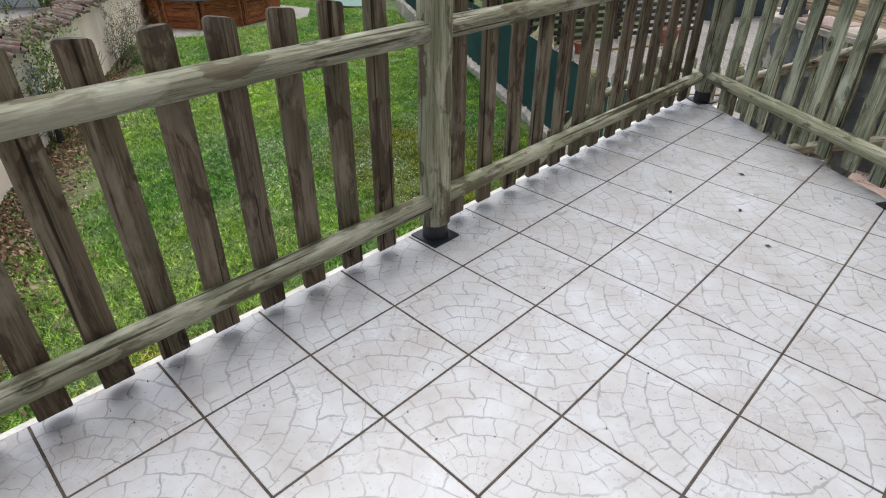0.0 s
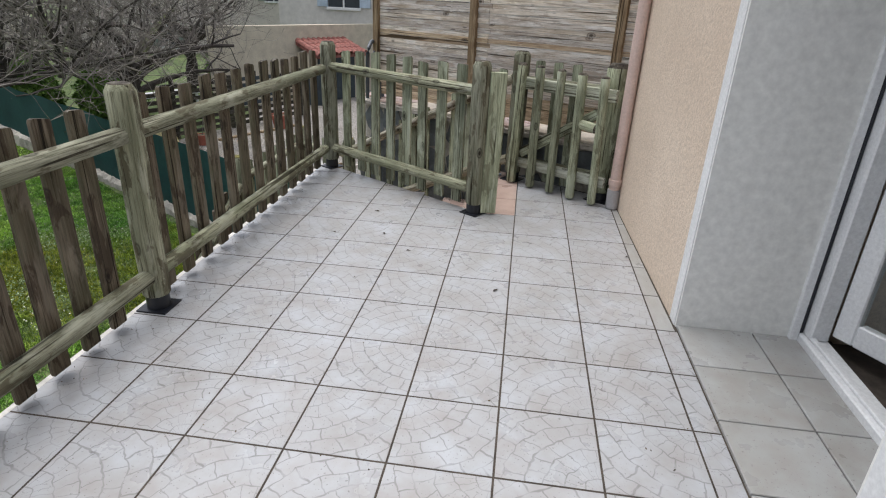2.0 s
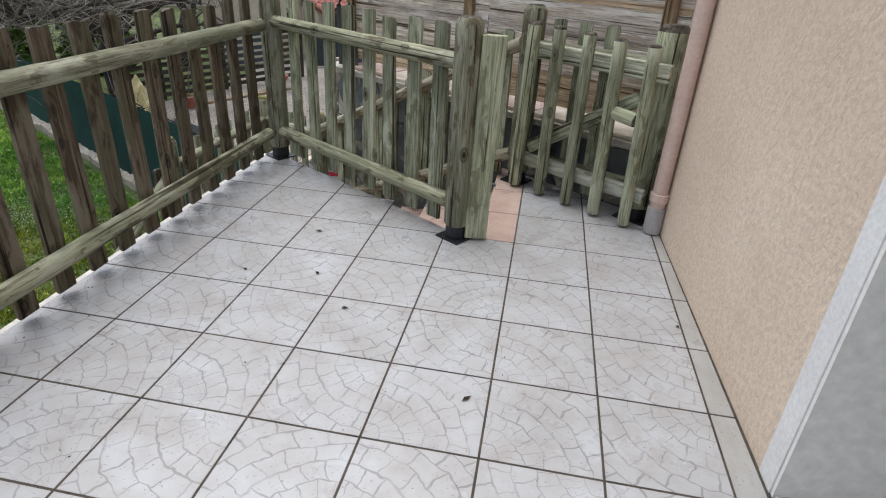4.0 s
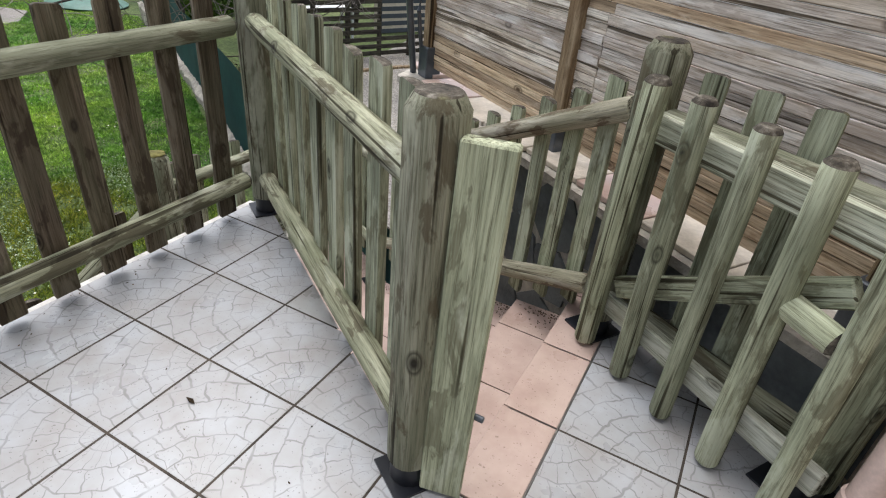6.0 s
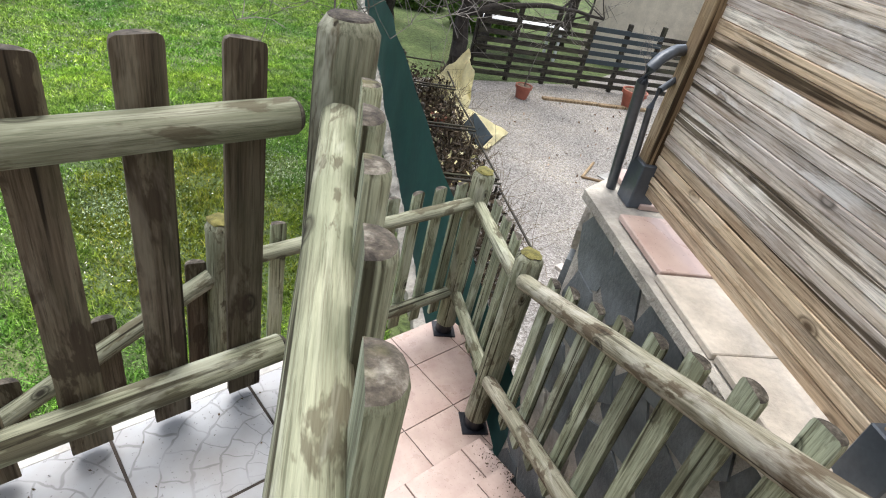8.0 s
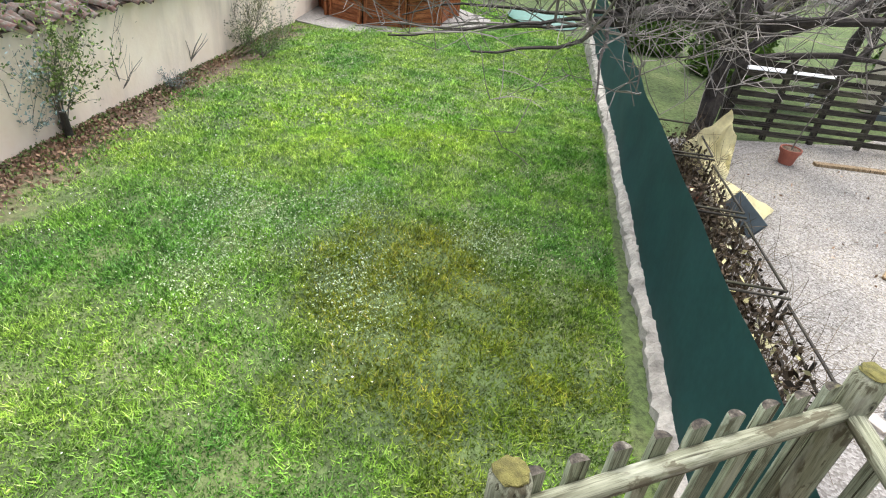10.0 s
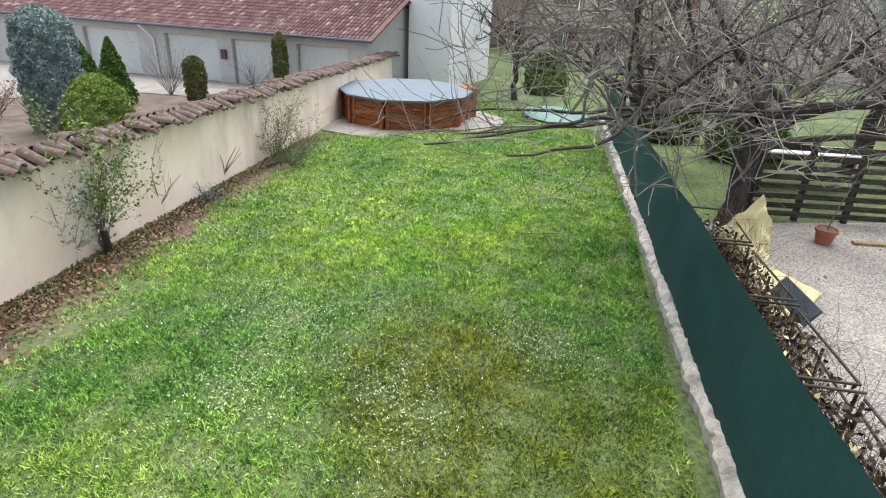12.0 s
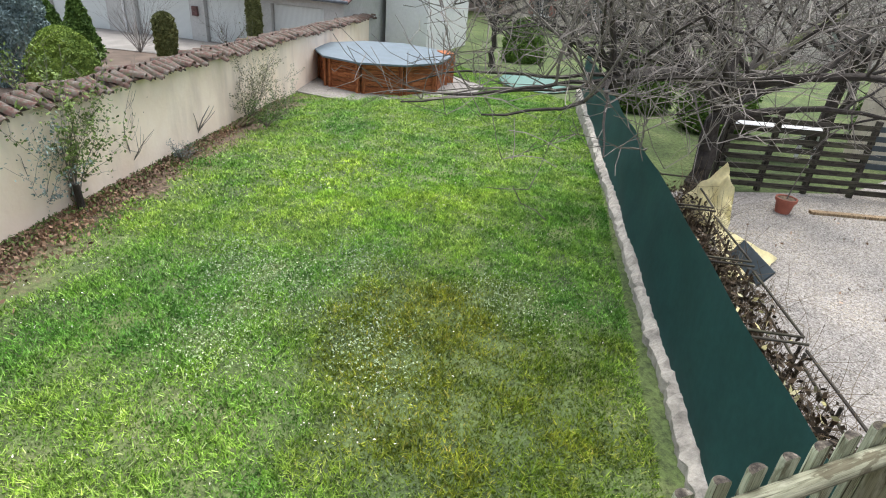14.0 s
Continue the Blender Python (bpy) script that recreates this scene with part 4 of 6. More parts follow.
part("cover", prism(ring_pts, PH + 0.012, PH + 0.06, 0.01), M_COVER, pool, "pale blue-grey cover", False, Matrix.Translation(PC))
apron = prism([(R * (1.5 + 0.2 * (i % 2)) * math.cos(2 * math.pi * i / NS), R * (1.4 + 0.15 * (i % 3)) * math.sin(2 * math.pi * i / NS)) for i in range(NS)], -0.2, 0.10)
tagged(part("pool_apron", apron, M_GRAVEL, None, "", False, Matrix.Translation(PC)), "pale gravel apron round the wooden pool", "gravel", kind="structure")
part("ladder", box(-0.3, 0.3, -0.3, 0.05, 0, 0.95, 0.01), M_POOLWOOD, pool, "wooden steps", False, Matrix.Translation(PC + Vector((0.1, R + 0.25, 0))))
# ---- the yard ----
def leaf_cloud(n, place, size, seed, tri=False):
    """Many small leaves in one mesh: place(rng) gives the middles."""
    rng = np.random.default_rng(seed)
    c = place(rng, n)
    n = len(c)
    d1 = rng.normal(size=(n, 3))
    d1 /= np.linalg.norm(d1, axis=1)[:, None]
    d2 = np.cross(d1, rng.normal(size=(n, 3)))
    d2 /= np.linalg.norm(d2, axis=1)[:, None]
    k = size * rng.uniform(0.6, 1.3, (n, 1))
    if tri:
        v = np.stack([c - d1 * k * 0.4, c + d1 * k * 0.4, c + d2 * k * 1.6], 1).reshape(-1, 3)
        f = np.arange(n * 3).reshape(-1, 3)
    else:
        v = np.stack([c - d1 * k, c - d2 * k * 0.5, c + d1 * k, c + d2 * k * 0.5], 1).reshape(-1, 3)
        f = np.arange(n * 4).reshape(-1, 4)
    return v, f


def soup(name, v, f, material, parent=None, label="", category="", kind="", m=Matrix()):
    me = bpy.data.meshes.new(name)
    me.from_pydata(v.tolist(), [], f.tolist())
    me.materials.append(material)
    ob = put(name, me, parent, m)
    return tagged(ob, label, category, "", kind)


def foliage(name, lo, hi, rough=0.7):
    m, nt, b = mat(name)
    g = nt.nodes.new("ShaderNodeNewGeometry")
    c = ramp(nt, g.outputs["Random Per Island"], [(0.0, lo), (1.0, hi)])
    big = ramp(nt, noise_tex(nt, coords(nt, "Object"), 0.8, 3), [(0.35, (0.7, 0.72, 0.7)), (0.65, (1.15, 1.1, 0.95))])
    nt.links.new(mix(nt, 1.0, c, big, "MULTIPLY"), b.inputs["Base Color"])
    b.inputs["Roughness"].default_value = rough
    b.inputs["Specular IOR Level"].default_value = 0.25
    return m


M_CONIFER = foliage("green conifer needles", (0.04, 0.09, 0.02), (0.14, 0.24, 0.05))
M_CONIFER2 = foliage("light green conifer needles", (0.09, 0.16, 0.03), (0.24, 0.34, 0.07))
M_BLUE = foliage("blue spruce needles", (0.11, 0.17, 0.18), (0.32, 0.42, 0.44))
M_YEW = foliage("brownish yew needles", (0.07, 0.085, 0.025), (0.19, 0.20, 0.08))
M_SHRUB = foliage("shrub leaves", (0.06, 0.10, 0.03), (0.18, 0.26, 0.08))
M_DEAD = foliage("fallen leaves", (0.11, 0.065, 0.045), (0.40, 0.27, 0.20))
M_PEBBLE = foliage("dark river pebbles", (0.06, 0.065, 0.075), (0.24, 0.25, 0.27))
M_GRIT = foliage("beige gravel stones", (0.16, 0.145, 0.135), (0.46, 0.44, 0.42))
M_WITHER = foliage("withered dark leaves", (0.018, 0.014, 0.01), (0.085, 0.06, 0.04))
M_PALELEAF = foliage("pale yellow leaves", (0.45, 0.42, 0.20), (0.75, 0.72, 0.50))
M_BLOSSOM = foliage("white daisies", (0.75, 0.76, 0.72), (0.85, 0.85, 0.82))
M_BRICKPATH = simple("pale paving brick", (0.50, 0.45, 0.40), 0.9, vary=0.25)
M_BLACKBOARD = simple("dark painted boards", (0.03, 0.045, 0.055), 0.6, vary=0.3)


def stones(name, n, size, region, material, label, seed, z=GROUND, flat=0.6, parent=None):
    rng = np.random.default_rng(seed)
    ox = np.array([(1, 0, 0), (-1, 0, 0), (0, 1, 0), (0, -1, 0), (0, 0, 1), (0, 0, -1)], float)
    fa = np.array([(0, 2, 4), (2, 1, 4), (1, 3, 4), (3, 0, 4), (2, 0, 5), (1, 2, 5), (3, 1, 5), (0, 3, 5)])
    xy = region(rng, n)
    n = len(xy)
    sc = size * rng.uniform(0.5, 1.3, (n, 1, 3)) * np.array([1, 0.8, flat])
    a = rng.uniform(0, 6.28, n)
    o = ox[None] * sc + rng.normal(size=(n, 6, 3)) * size * 0.12
    x = o[..., 0] * np.cos(a)[:, None] - o[..., 1] * np.sin(a)[:, None]
    y = o[..., 0] * np.sin(a)[:, None] + o[..., 1] * np.cos(a)[:, None]
    v = np.stack([x + xy[:, :1], y + xy[:, 1:2], o[..., 2] + z + size * 0.25], 2).reshape(-1, 3)
    f = (fa[None] + 6 * np.arange(n)[:, None, None]).reshape(-1, 3)
    return soup(name, v, f, material, parent, label, name, "stuff")


def quad_region(p00, p10, p11, p01):
    p = [np.array(q, float) for q in (p00, p10, p11, p01)]

    def pick(rng, n):
        a, c = rng.uniform(0, 1, (n, 1)), rng.uniform(0, 1, (n, 1))
        return (p[0] * (1 - a) + p[1] * a) * (1 - c) + (p[3] * (1 - a) + p[2] * a) * c
    return pick


stones("gravel_stones", 42000, 0.013, quad_region((-3.0, 8.1), (-3.0, 14.6), (-7.4, 14.2), (-7.4, 9.9)), M_GRIT, "loose pale beige gravel of the yard", 3, GROUND + 0.008)
stones("dark_pebbles", 3200, 0.04, quad_region((-2.95, 8.15), (-2.0, 7.7), (-2.2, 10.4), (-3.5, 9.3)), M_PEBBLE, "large dark grey river pebbles round the white bucket", 4, GROUND + 0.01)
stones("dark_pebbles_near", 1500, 0.04, quad_region((-2.0, 7.7), (0.2, 6.8), (0.2, 9.9), (-2.2, 10.4)), M_PEBBLE, "dark grey river pebbles beyond the retaining wall", 14, GROUND + 0.01)


def edging(name, a, b, n, w, h, material, label):
    th = thing(name, (*a, GROUND), label, "edging")
    a, b = Vector((*a, GROUND)), Vector((*b, GROUND))
    d = b - a
    for i in range(n):
        bm = box(0.005, d.length / n - 0.005, -w / 2, w / 2, 0, h, 0.006)
        put("edging_brick", mesh_of(bm, "edging_brick", material), th, Matrix.Translation(a + d * i / n) @ Matrix.Rotation(math.atan2(d.y, d.x) + random.uniform(-0.03, 0.03), 4, "Z"))
    return th


edging("brick_edging", (-3.05, 8.02), (-1.9, 8.05), 6, 0.12, 0.05, M_BRICKPATH, "row of pale bricks edging the dark pebbles")
edging("stone_edging", (-3.5, 9.12), (-3.2, 10.9), 5, 0.11, 0.05, M_BRICKPATH, "row of pale bricks between gravel and pebbles")
edging("timber_edging", (-6.85, 12.05), (-5.75, 14.15), 2, 0.10, 0.06, M_BATTEN, "low reddish timber edging before the slatted fence")
frame_th = thing("ground_frame", (-3.9, 10.6, GROUND), "flat brown wooden frame lying round a grey slab", "frame")
for a, b in (((-4.35, 10.1), (-3.45, 10.95)), ((-4.35, 10.1), (-4.6, 10.7)), ((-3.55, 9.2), (-3.45, 10.95))):
    log_part("lath", frame_th, (*a, GROUND + 0.03), (*b, GROUND + 0.03), 0.02, M_BATTEN)
part("slab", box(-4.3, -3.7, 10.4, 11.0, GROUND + 0.012, GROUND + 0.03, 0.004), M_CONCRETE, frame_th, "grey slab")

bk = Vector((-2.75, 8.66, GROUND + 0.03))
bucket = thing("bucket", bk, "white plastic bucket with a red label among dark pebbles", "bucket")
bm = bmesh.new()
n = 24
rings = [[(r * math.cos(2 * math.pi * i / n), r * math.sin(2 * math.pi * i / n), z) for i in range(n)] for z, r in ((0, 0.125), (0.02, 0.13), (0.27, 0.155), (0.275, 0.165), (0.30, 0.165), (0.30, 0.152), (0.03, 0.12))]
part("body", sweep(rings), M_PVC, bucket, "", True, Matrix.Translation(bk))
M_RED = simple("red label", (0.62, 0.03, 0.06), 0.4, vary=0.05)
rings = [[((r + 0.003) * math.cos(2 * math.pi * i / n), (r + 0.003) * math.sin(2 * math.pi * i / n), z) for i in range(n)] for z, r in ((0.07, 0.1345), (0.14, 0.142))]
part("label", sweep(rings), M_RED, bucket, "red printed band", True, Matrix.Translation(bk))


def flowerpot(at, r, h, label, name="flower_pot"):
    th = thing(name, at, label, "flower pot")
    n = 20
    rings = [[(q * math.cos(2 * math.pi * i / n), q * math.sin(2 * math.pi * i / n), z) for i in range(n)] for z, q in ((0, r * 0.68), (h * 0.78, r * 0.92), (h * 0.79, r * 1.04), (h, r * 1.05), (h, r * 0.93), (h * 0.85, r * 0.9))]
    part("pot", sweep(rings), M_TERRA, th, "", True, Matrix.Translation(at))
    bm = bmesh.new()
    bmesh.ops.create_circle(bm, cap_ends=True, segments=n, radius=r * 0.91)
    part("soil", bm, M_LITTER, th, "brown soil", False, Matrix.Translation(Vector(at) + Vector((0, 0, h * 0.93))))
    return th


def branches(start, direction, length, radius, depth, seed, droop=0.0, spread=0.75, kids=(3, 5), gravity=0.0, floor=0.0019):
    """The limbs of a bare tree: a list of (points, radii)."""
    rng = random.Random(seed)
    out = []

    def grow(p, d, L, r, level):
        steps = max(3, int(L / 0.22)) if level < 3 else 3
        pts, rad = [p.copy()], [r]
        cur, vec = p.copy(), d.normalized()
        for i in range(steps):
            wobble = Vector((rng.uniform(-1, 1), rng.uniform(-1, 1), rng.uniform(-1, 1))) * (0.16 + 0.07 * level)
            vec = (vec + wobble + Vector((0, 0, -gravity if level < 2 else 0.05))).normalized()
            cur = cur + vec * (L / steps)
            pts.append(cur.copy())
            rad.append(max(floor, r * (1 - 0.7 * (i + 1) / steps)))
        out.append((pts, rad, level))
        if level >= depth:
            return
        for k in range(rng.randint(*kids)):
            i = rng.randint(max(1, steps // 4), steps)
            base = pts[i]
            axis = Vector((rng.uniform(-1, 1), rng.uniform(-1, 1), rng.uniform(-0.6, 1) - droop)).normalized()
            vec2 = (vec * (1 - spread) + axis * spread).normalized()
            grow(base, vec2, L * rng.uniform(0.42, 0.75), max(floor * 1.4, rad[i] * rng.uniform(0.5, 0.8)), level + 1)
    grow(Vector(start), Vector(direction), length, radius, 0)
    return out


def limbs_mesh(limbs, name, material, parent, label="", thick=0.0):
    v, f = [], []
    for pts, rad, level in limbs:
        n = 8 if rad[0] > 0.03 else (5 if rad[0] > 0.01 else 3)
        b0 = len(v)
        for i, p in enumerate(pts):
            d = (pts[min(i + 1, len(pts) - 1)] - pts[max(i - 1, 0)]).normalized()
            s = d.cross(Vector((0.31, 0.17, 0.93)))
            s = s.normalized() if s.length > 1e-4 else Vector((1, 0, 0))
            t = s.cross(d)
            for k in range(n):
                a = 2 * math.pi * k / n
                q = p + (s * math.cos(a) + t * math.sin(a)) * (rad[i] * (1 + 0.18 * math.sin(i * 2.1 + k)) if rad[i] > 0.03 else rad[i])
                v.append(tuple(q))
        for i in range(len(pts) - 1):
            for k in range(n):
                a, b = b0 + i * n + k, b0 + i * n + (k + 1) % n
                f.append((a, b, b + n, a + n))
        f.append(tuple(range(b0 + (len(pts) - 1) * n, b0 + len(pts) * n)))
    me = bpy.data.meshes.new(name)
    me.from_pydata(v, [], f)
    me.materials.append(material)
    ob = put(name, me, parent, Matrix(), label)
    return tagged(ob, label, "", "", "stuff") if len(limbs) > 1 else ob


def bare_tree(name, at, height, r, seed, label, lean=(0, 0, 1), heads=5, kids=(4, 6), depth=3, limb=2.0, aim=None, category="tree"):
    at = Vector(at)
    th = thing(name, at, label, category)
    tips = Vector(lean).normalized() * height
    rng = random.Random(seed)
    k = 7
    pts = [at + tips * (i / k) + Vector((rng.uniform(-1, 1), rng.uniform(-1, 1), 0)) * r * 0.5 * (i > 0) for i in range(k + 1)]
    limbs_mesh([(pts, [r * (1.25 if i == 0 else 1 - 0.4 * i / k) for i in range(k + 1)], 0)], "trunk", M_BARK, th)
    big = []
    for h in range(heads):
        a = 2 * math.pi * h / heads + rng.uniform(-0.4, 0.4)
        d = Vector(aim[h % len(aim)]) if aim else Vector((math.cos(a), math.sin(a), rng.uniform(0.3, 1.0)))
        big += branches(pts[-1 - (h % 3)], d, limb * rng.uniform(0.85, 1.2), r * rng.uniform(0.4, 0.6), depth, seed * 31 + h, kids=kids, floor=0.0034)
    limbs_mesh([q for q in big if q[2] <= 1], "limb", M_BARK, th)
    limbs_mesh([q for q in big if q[2] > 1], "twig", M_TWIG, th, "bare grey twigs")
    return th


M_MOSSBARK = wood("mossy dark bark", (0.03, 0.026, 0.02), (0.07, 0.06, 0.05), (0.13, 0.12, 0.09), algae=(0.12, 0.17, 0.03), green=0.9, stretch=1.0)
bare_tree("fruit_tree", (-7.95, 10.75, GROUND), 1.75, 0.17, 7, "large bare dark-barked fruit tree leaning over the green net", (0.10, -0.05, 1), heads=6, kids=(4, 6), depth=3, limb=2.3,
          aim=[(0.4, -1.9, 1.2), (0.9, -0.9, 0.9), (-0.4, 1.3, 0.8), (1.5, 0.8, 0.7), (-0.8, -0.9, 1.2), (0.9, 1.6, 0.6)])
fruit = [o for o in scene.objects if o.name.startswith("fruit_tree")][-1]
FORK = Vector((-6.70, 7.55, 0.12))
bough = [Vector(q) for q in ((-7.85, 10.65, -0.55), (-7.75, 10.2, -0.2), (-7.5, 9.4, 0.02), (-7.1, 8.5, 0.10), FORK)]
limbs_mesh([(bough, [0.125, 0.11, 0.10, 0.09, 0.075], 0)], "bough", M_BARK, fruit)
bough2 = [Vector(q) for q in ((-7.85, 10.65, -0.5), (-8.0, 11.3, -0.05), (-8.3, 12.2, 0.2), (-8.7, 13.2, 0.45), (-8.9, 14.2, 0.75))]
limbs_mesh([(bough2, [0.12, 0.11, 0.10, 0.085, 0.06], 0)], "bough", M_MOSSBARK, fruit, "mossy dark bough")
spray = []
for h in range(7):
    spray += branches(bough2[1 + h % 4], ((0.5, -0.3, 0.8), (-0.4, 0.5, 0.9), (0.9, 0.3, 0.3), (0.6, -0.6, 0.2), (-0.6, 0.2, 0.6), (0.9, -0.2, 0.6), (0.5, 0.7, 0.5))[h], 1.9, 0.026, 3, 700 + h, kids=(4, 5), spread=0.6, floor=0.0034)
for h, (d, L, r) in enumerate([((0.55, -1.0, -0.06), 2.4, 0.040), ((0.1, -1.0, 0.10), 2.8, 0.036), ((0.7, -0.7, 0.15), 2.2, 0.032), ((-0.3, -1.0, 0.22), 2.5, 0.038), ((0.9, -0.8, -0.05), 2.1, 0.034), ((0.1, -0.4, 1.0), 2.2, 0.055), ((0.5, -0.9, 0.6), 2.2, 0.036),
                               ((-0.9, -0.5, 0.3), 2.2, 0.034), ((1.0, 0.3, 0.3), 2.0, 0.034), ((-0.2, -1.0, -0.12), 2.3, 0.03), ((0.8, -0.1, 0.8), 2.0, 0.035)]):
    spray += branches(FORK - (bough[-1] - bough[-2]) * (0.12 * (h % 4)), d, L, r * 0.72, 3, 500 + h, kids=(4, 6), spread=0.58, floor=0.0034)
spray = [q for q in spray if min(p.z for p in q[0]) > -0.32 and min(p.y for p in q[0]) > 4.5 and max(p.x for p in q[0]) < -4.2]
limbs_mesh([q for q in spray if q[2] == 0], "limb", M_BARK, fruit)
limbs_mesh([q for q in spray if q[2] > 0], "twig", M_TWIG, fruit, "bare grey twigs")
bare_tree("garden_tree", (-12.6, 12.6, fall(-12.6)), 1.6, 0.15, 19, "bare dark-barked garden tree with mossy limbs beyond the green net", (0.0, 0.0, 1), heads=7, kids=(4, 6), depth=3, limb=2.4,
          aim=[(0.9, -1.6, 0.6), (0.3, -1.9, 0.9), (-0.6, -1.3, 1.0), (0.8, 0.9, 1.0), (-0.5, 1.4, 1.2), (1.5, -0.4, 0.9), (0.1, 0.1, 1)])
bare_tree("garden_tree", (-9.8, 16.0, fall(-9.8)), 2.0, 0.16, 23, "bare grey tree with ivy-green limbs behind the slatted fence", (0.1, 0.1, 1), heads=6, kids=(4, 6), depth=3, limb=2.6)
bare_tree("garden_tree", (-16.5, 15.5, fall(-16.5)), 1.9, 0.14, 29, "bare twiggy garden tree far behind the lawn", (0, 0, 1), heads=6, kids=(4, 5), depth=3, limb=2.2)
bare_tree("garden_tree", (-21.5, 14.0, fall(-21.5)), 1.8, 0.12, 31, "slim bare garden tree near the far facades", (0, 0, 1), heads=6, kids=(4, 5), depth=2, limb=2.4)

pa = flowerpot((-7.0, 11.62, GROUND + 0.01), 0.15, 0.24, "terracotta pot with a bare sapling on the gravel")
limbs_mesh(branches((-7.0, 11.62, GROUND + 0.2), (0.05, 0, 1), 1.1, 0.012, 2, 77, kids=(3, 4)), "sapling", M_TWIG, pa, "bare sapling")
pb = flowerpot((-6.05, 13.8, GROUND + 0.01), 0.24, 0.36, "large terracotta pot with a thin bare shrub by the slatted fence")
limbs_mesh(branches((-6.05, 13.8, GROUND + 0.3), (0, 0.05, 1), 1.0, 0.012, 2, 78, kids=(4, 5)), "sapling", M_TWIG, pb, "bare sapling")

# the slatted fence of pallets
slat = thing("slatted_fence", (-7.2, 12.6, GROUND), "dark grey-brown slatted fence of pallet boards across the yard's end", "fence")
SFA, SFB = Vector((-8.2, 11.35, GROUND)), Vector((-6.15, 15.6, GROUND))
sdir = (SFB - SFA).normalized()
sang = math.atan2(sdir.y, sdir.x)
for i in range(7):
    bm = box(-0.04, 0.04, -0.04, 0.04, 0, 1.32 + 0.05 * (i % 3), 0.004)
    put("post", mesh_of(bm, "post", M_DARKWOOD), slat, Matrix.Translation(SFA + sdir * (0.78 * i)) @ Matrix.Rotation(sang, 4, "Z"))
    if i == 6:
        break
    for k in range(8):
        bm = box(-0.045, 0.045, -0.011, 0.011, 0, 0.79, 0.003)
        put("slat", mesh_of(bm, "slat", M_BLACKBOARD if (i in (3, 4) and k > 2) else M_DARKWOOD), slat,
            Matrix.Translation(SFA + sdir * (0.78 * i) + Vector((0.05, -0.02, 0.12 + 0.155 * k + random.uniform(-0.01, 0.01)))) @ Matrix.Rotation(sang, 4, "Z") @ Matrix.Rotation(radians(90), 4, "Y") @ Matrix.Rotation(random.uniform(-0.01, 0.01), 4, "X"))

# racks of old pallets along the net
rackth = thing("wooden_rack", (-4.6, 8.3, GROUND), "old dark wooden plant rack full of dry stems", "rack")


def by_net(s, off, z):
    return NM @ Vector((s, -off, z))


NS0 = 0.0
random.seed(21)
for s0, s1 in ((2.1, 3.3), (3.4, 4.6), (4.7, 6.0), (6.1, 7.2)):
    for off in (0.22, 0.86):
        for s in (s0, (s0 + s1) / 2, s1):
            log_part("upright", rackth, by_net(s, off, 0.0), by_net(s + random.uniform(-0.03, 0.03), off, 0.82 if off < 0.5 else 0.62), 0.014, M_DARKWOOD)
        for z in (0.25, 0.48, 0.70):
            log_part("bar", rackth, by_net(s0, off, z), by_net(s1, off, z + random.uniform(-0.06, 0.06)), 0.012, M_DARKWOOD)
    for s in (s0, s1):
        for z in (0.25, 0.70):
            log_part("cross_bar", rackth, by_net(s, 0.22, z), by_net(s, 0.86, z), 0.012, M_DARKWOOD)
stems = []
for i in range(330):
    s = random.uniform(2.1, 7.0)
    stems += branches(by_net(s, random.uniform(0.45, 0.85), 0.05), (random.uniform(-0.4, 0.4), random.uniform(0.0, 0.4), 1), random.uniform(0.35, 0.7), 0.0055, 1, 300 + i, kids=(2, 3))
dry = thing("dry_plants", by_net(4, 0.4, 0), "tangle of dry brown stems growing through the wooden rack", "plants", kind="stuff")
limbs_mesh(stems, "stems", M_DRY, dry)


def rack_spots(rng, n):
    s_, off, z_ = rng.uniform(2.2, 7.1, n), rng.uniform(0.25, 0.85, n), rng.uniform(0.03, 0.72, n) ** 1.2
    p = np.array([tuple(by_net(a, c, e)) for a, c, e in zip(s_, off, z_)])
    return p


vv, ff = leaf_cloud(5200, rack_spots, 0.035, 41)
soup("withered_leaves", vv, ff, M_WITHER, None, "dark withered leaves caught in the wooden rack", "leaves", "stuff")
vv, ff = leaf_cloud(420, rack_spots, 0.035, 42)
soup("pale_leaves", vv, ff, M_PALELEAF, None, "few pale yellow leaves among the dark withered ones", "leaves", "stuff")


def cloth(name, corners, sag, material, label, nx=14, ny=14, seed=1):
    p = [Vector(c) for c in corners]
    bm = bmesh.new()
    g = []
    nrm = (p[1] - p[0]).cross(p[3] - p[0]).normalized()
    for i in range(nx + 1):
        row = []
        for j in range(ny + 1):
            a, c = i / nx, j / ny
            q = (p[0] * (1 - a) + p[1] * a) * (1 - c) + (p[3] * (1 - a) + p[2] * a) * c
            q = q + nrm * (sag * noise.noise((a * 3 + seed, c * 3, seed)) + sag * 0.5 * math.sin(a * 11 + c * 3)) + Vector((0, 0, sag * noise.noise((a * 5, c * 5, seed + 4.0))))
            row.append(bm.verts.new(q))
        g.append(row)
    for i in range(nx):
        for j in range(ny):
            bm.faces.new((g[i][j], g[i + 1][j], g[i + 1][j + 1], g[i][j + 1]))
    bmesh.ops.solidify(bm, geom=bm.faces[:], thickness=0.008)
    th = thing(name, sum(p, Vector()) / 4, label, "cloth")
    part("sheet", bm, material, th, "", True)
    return th


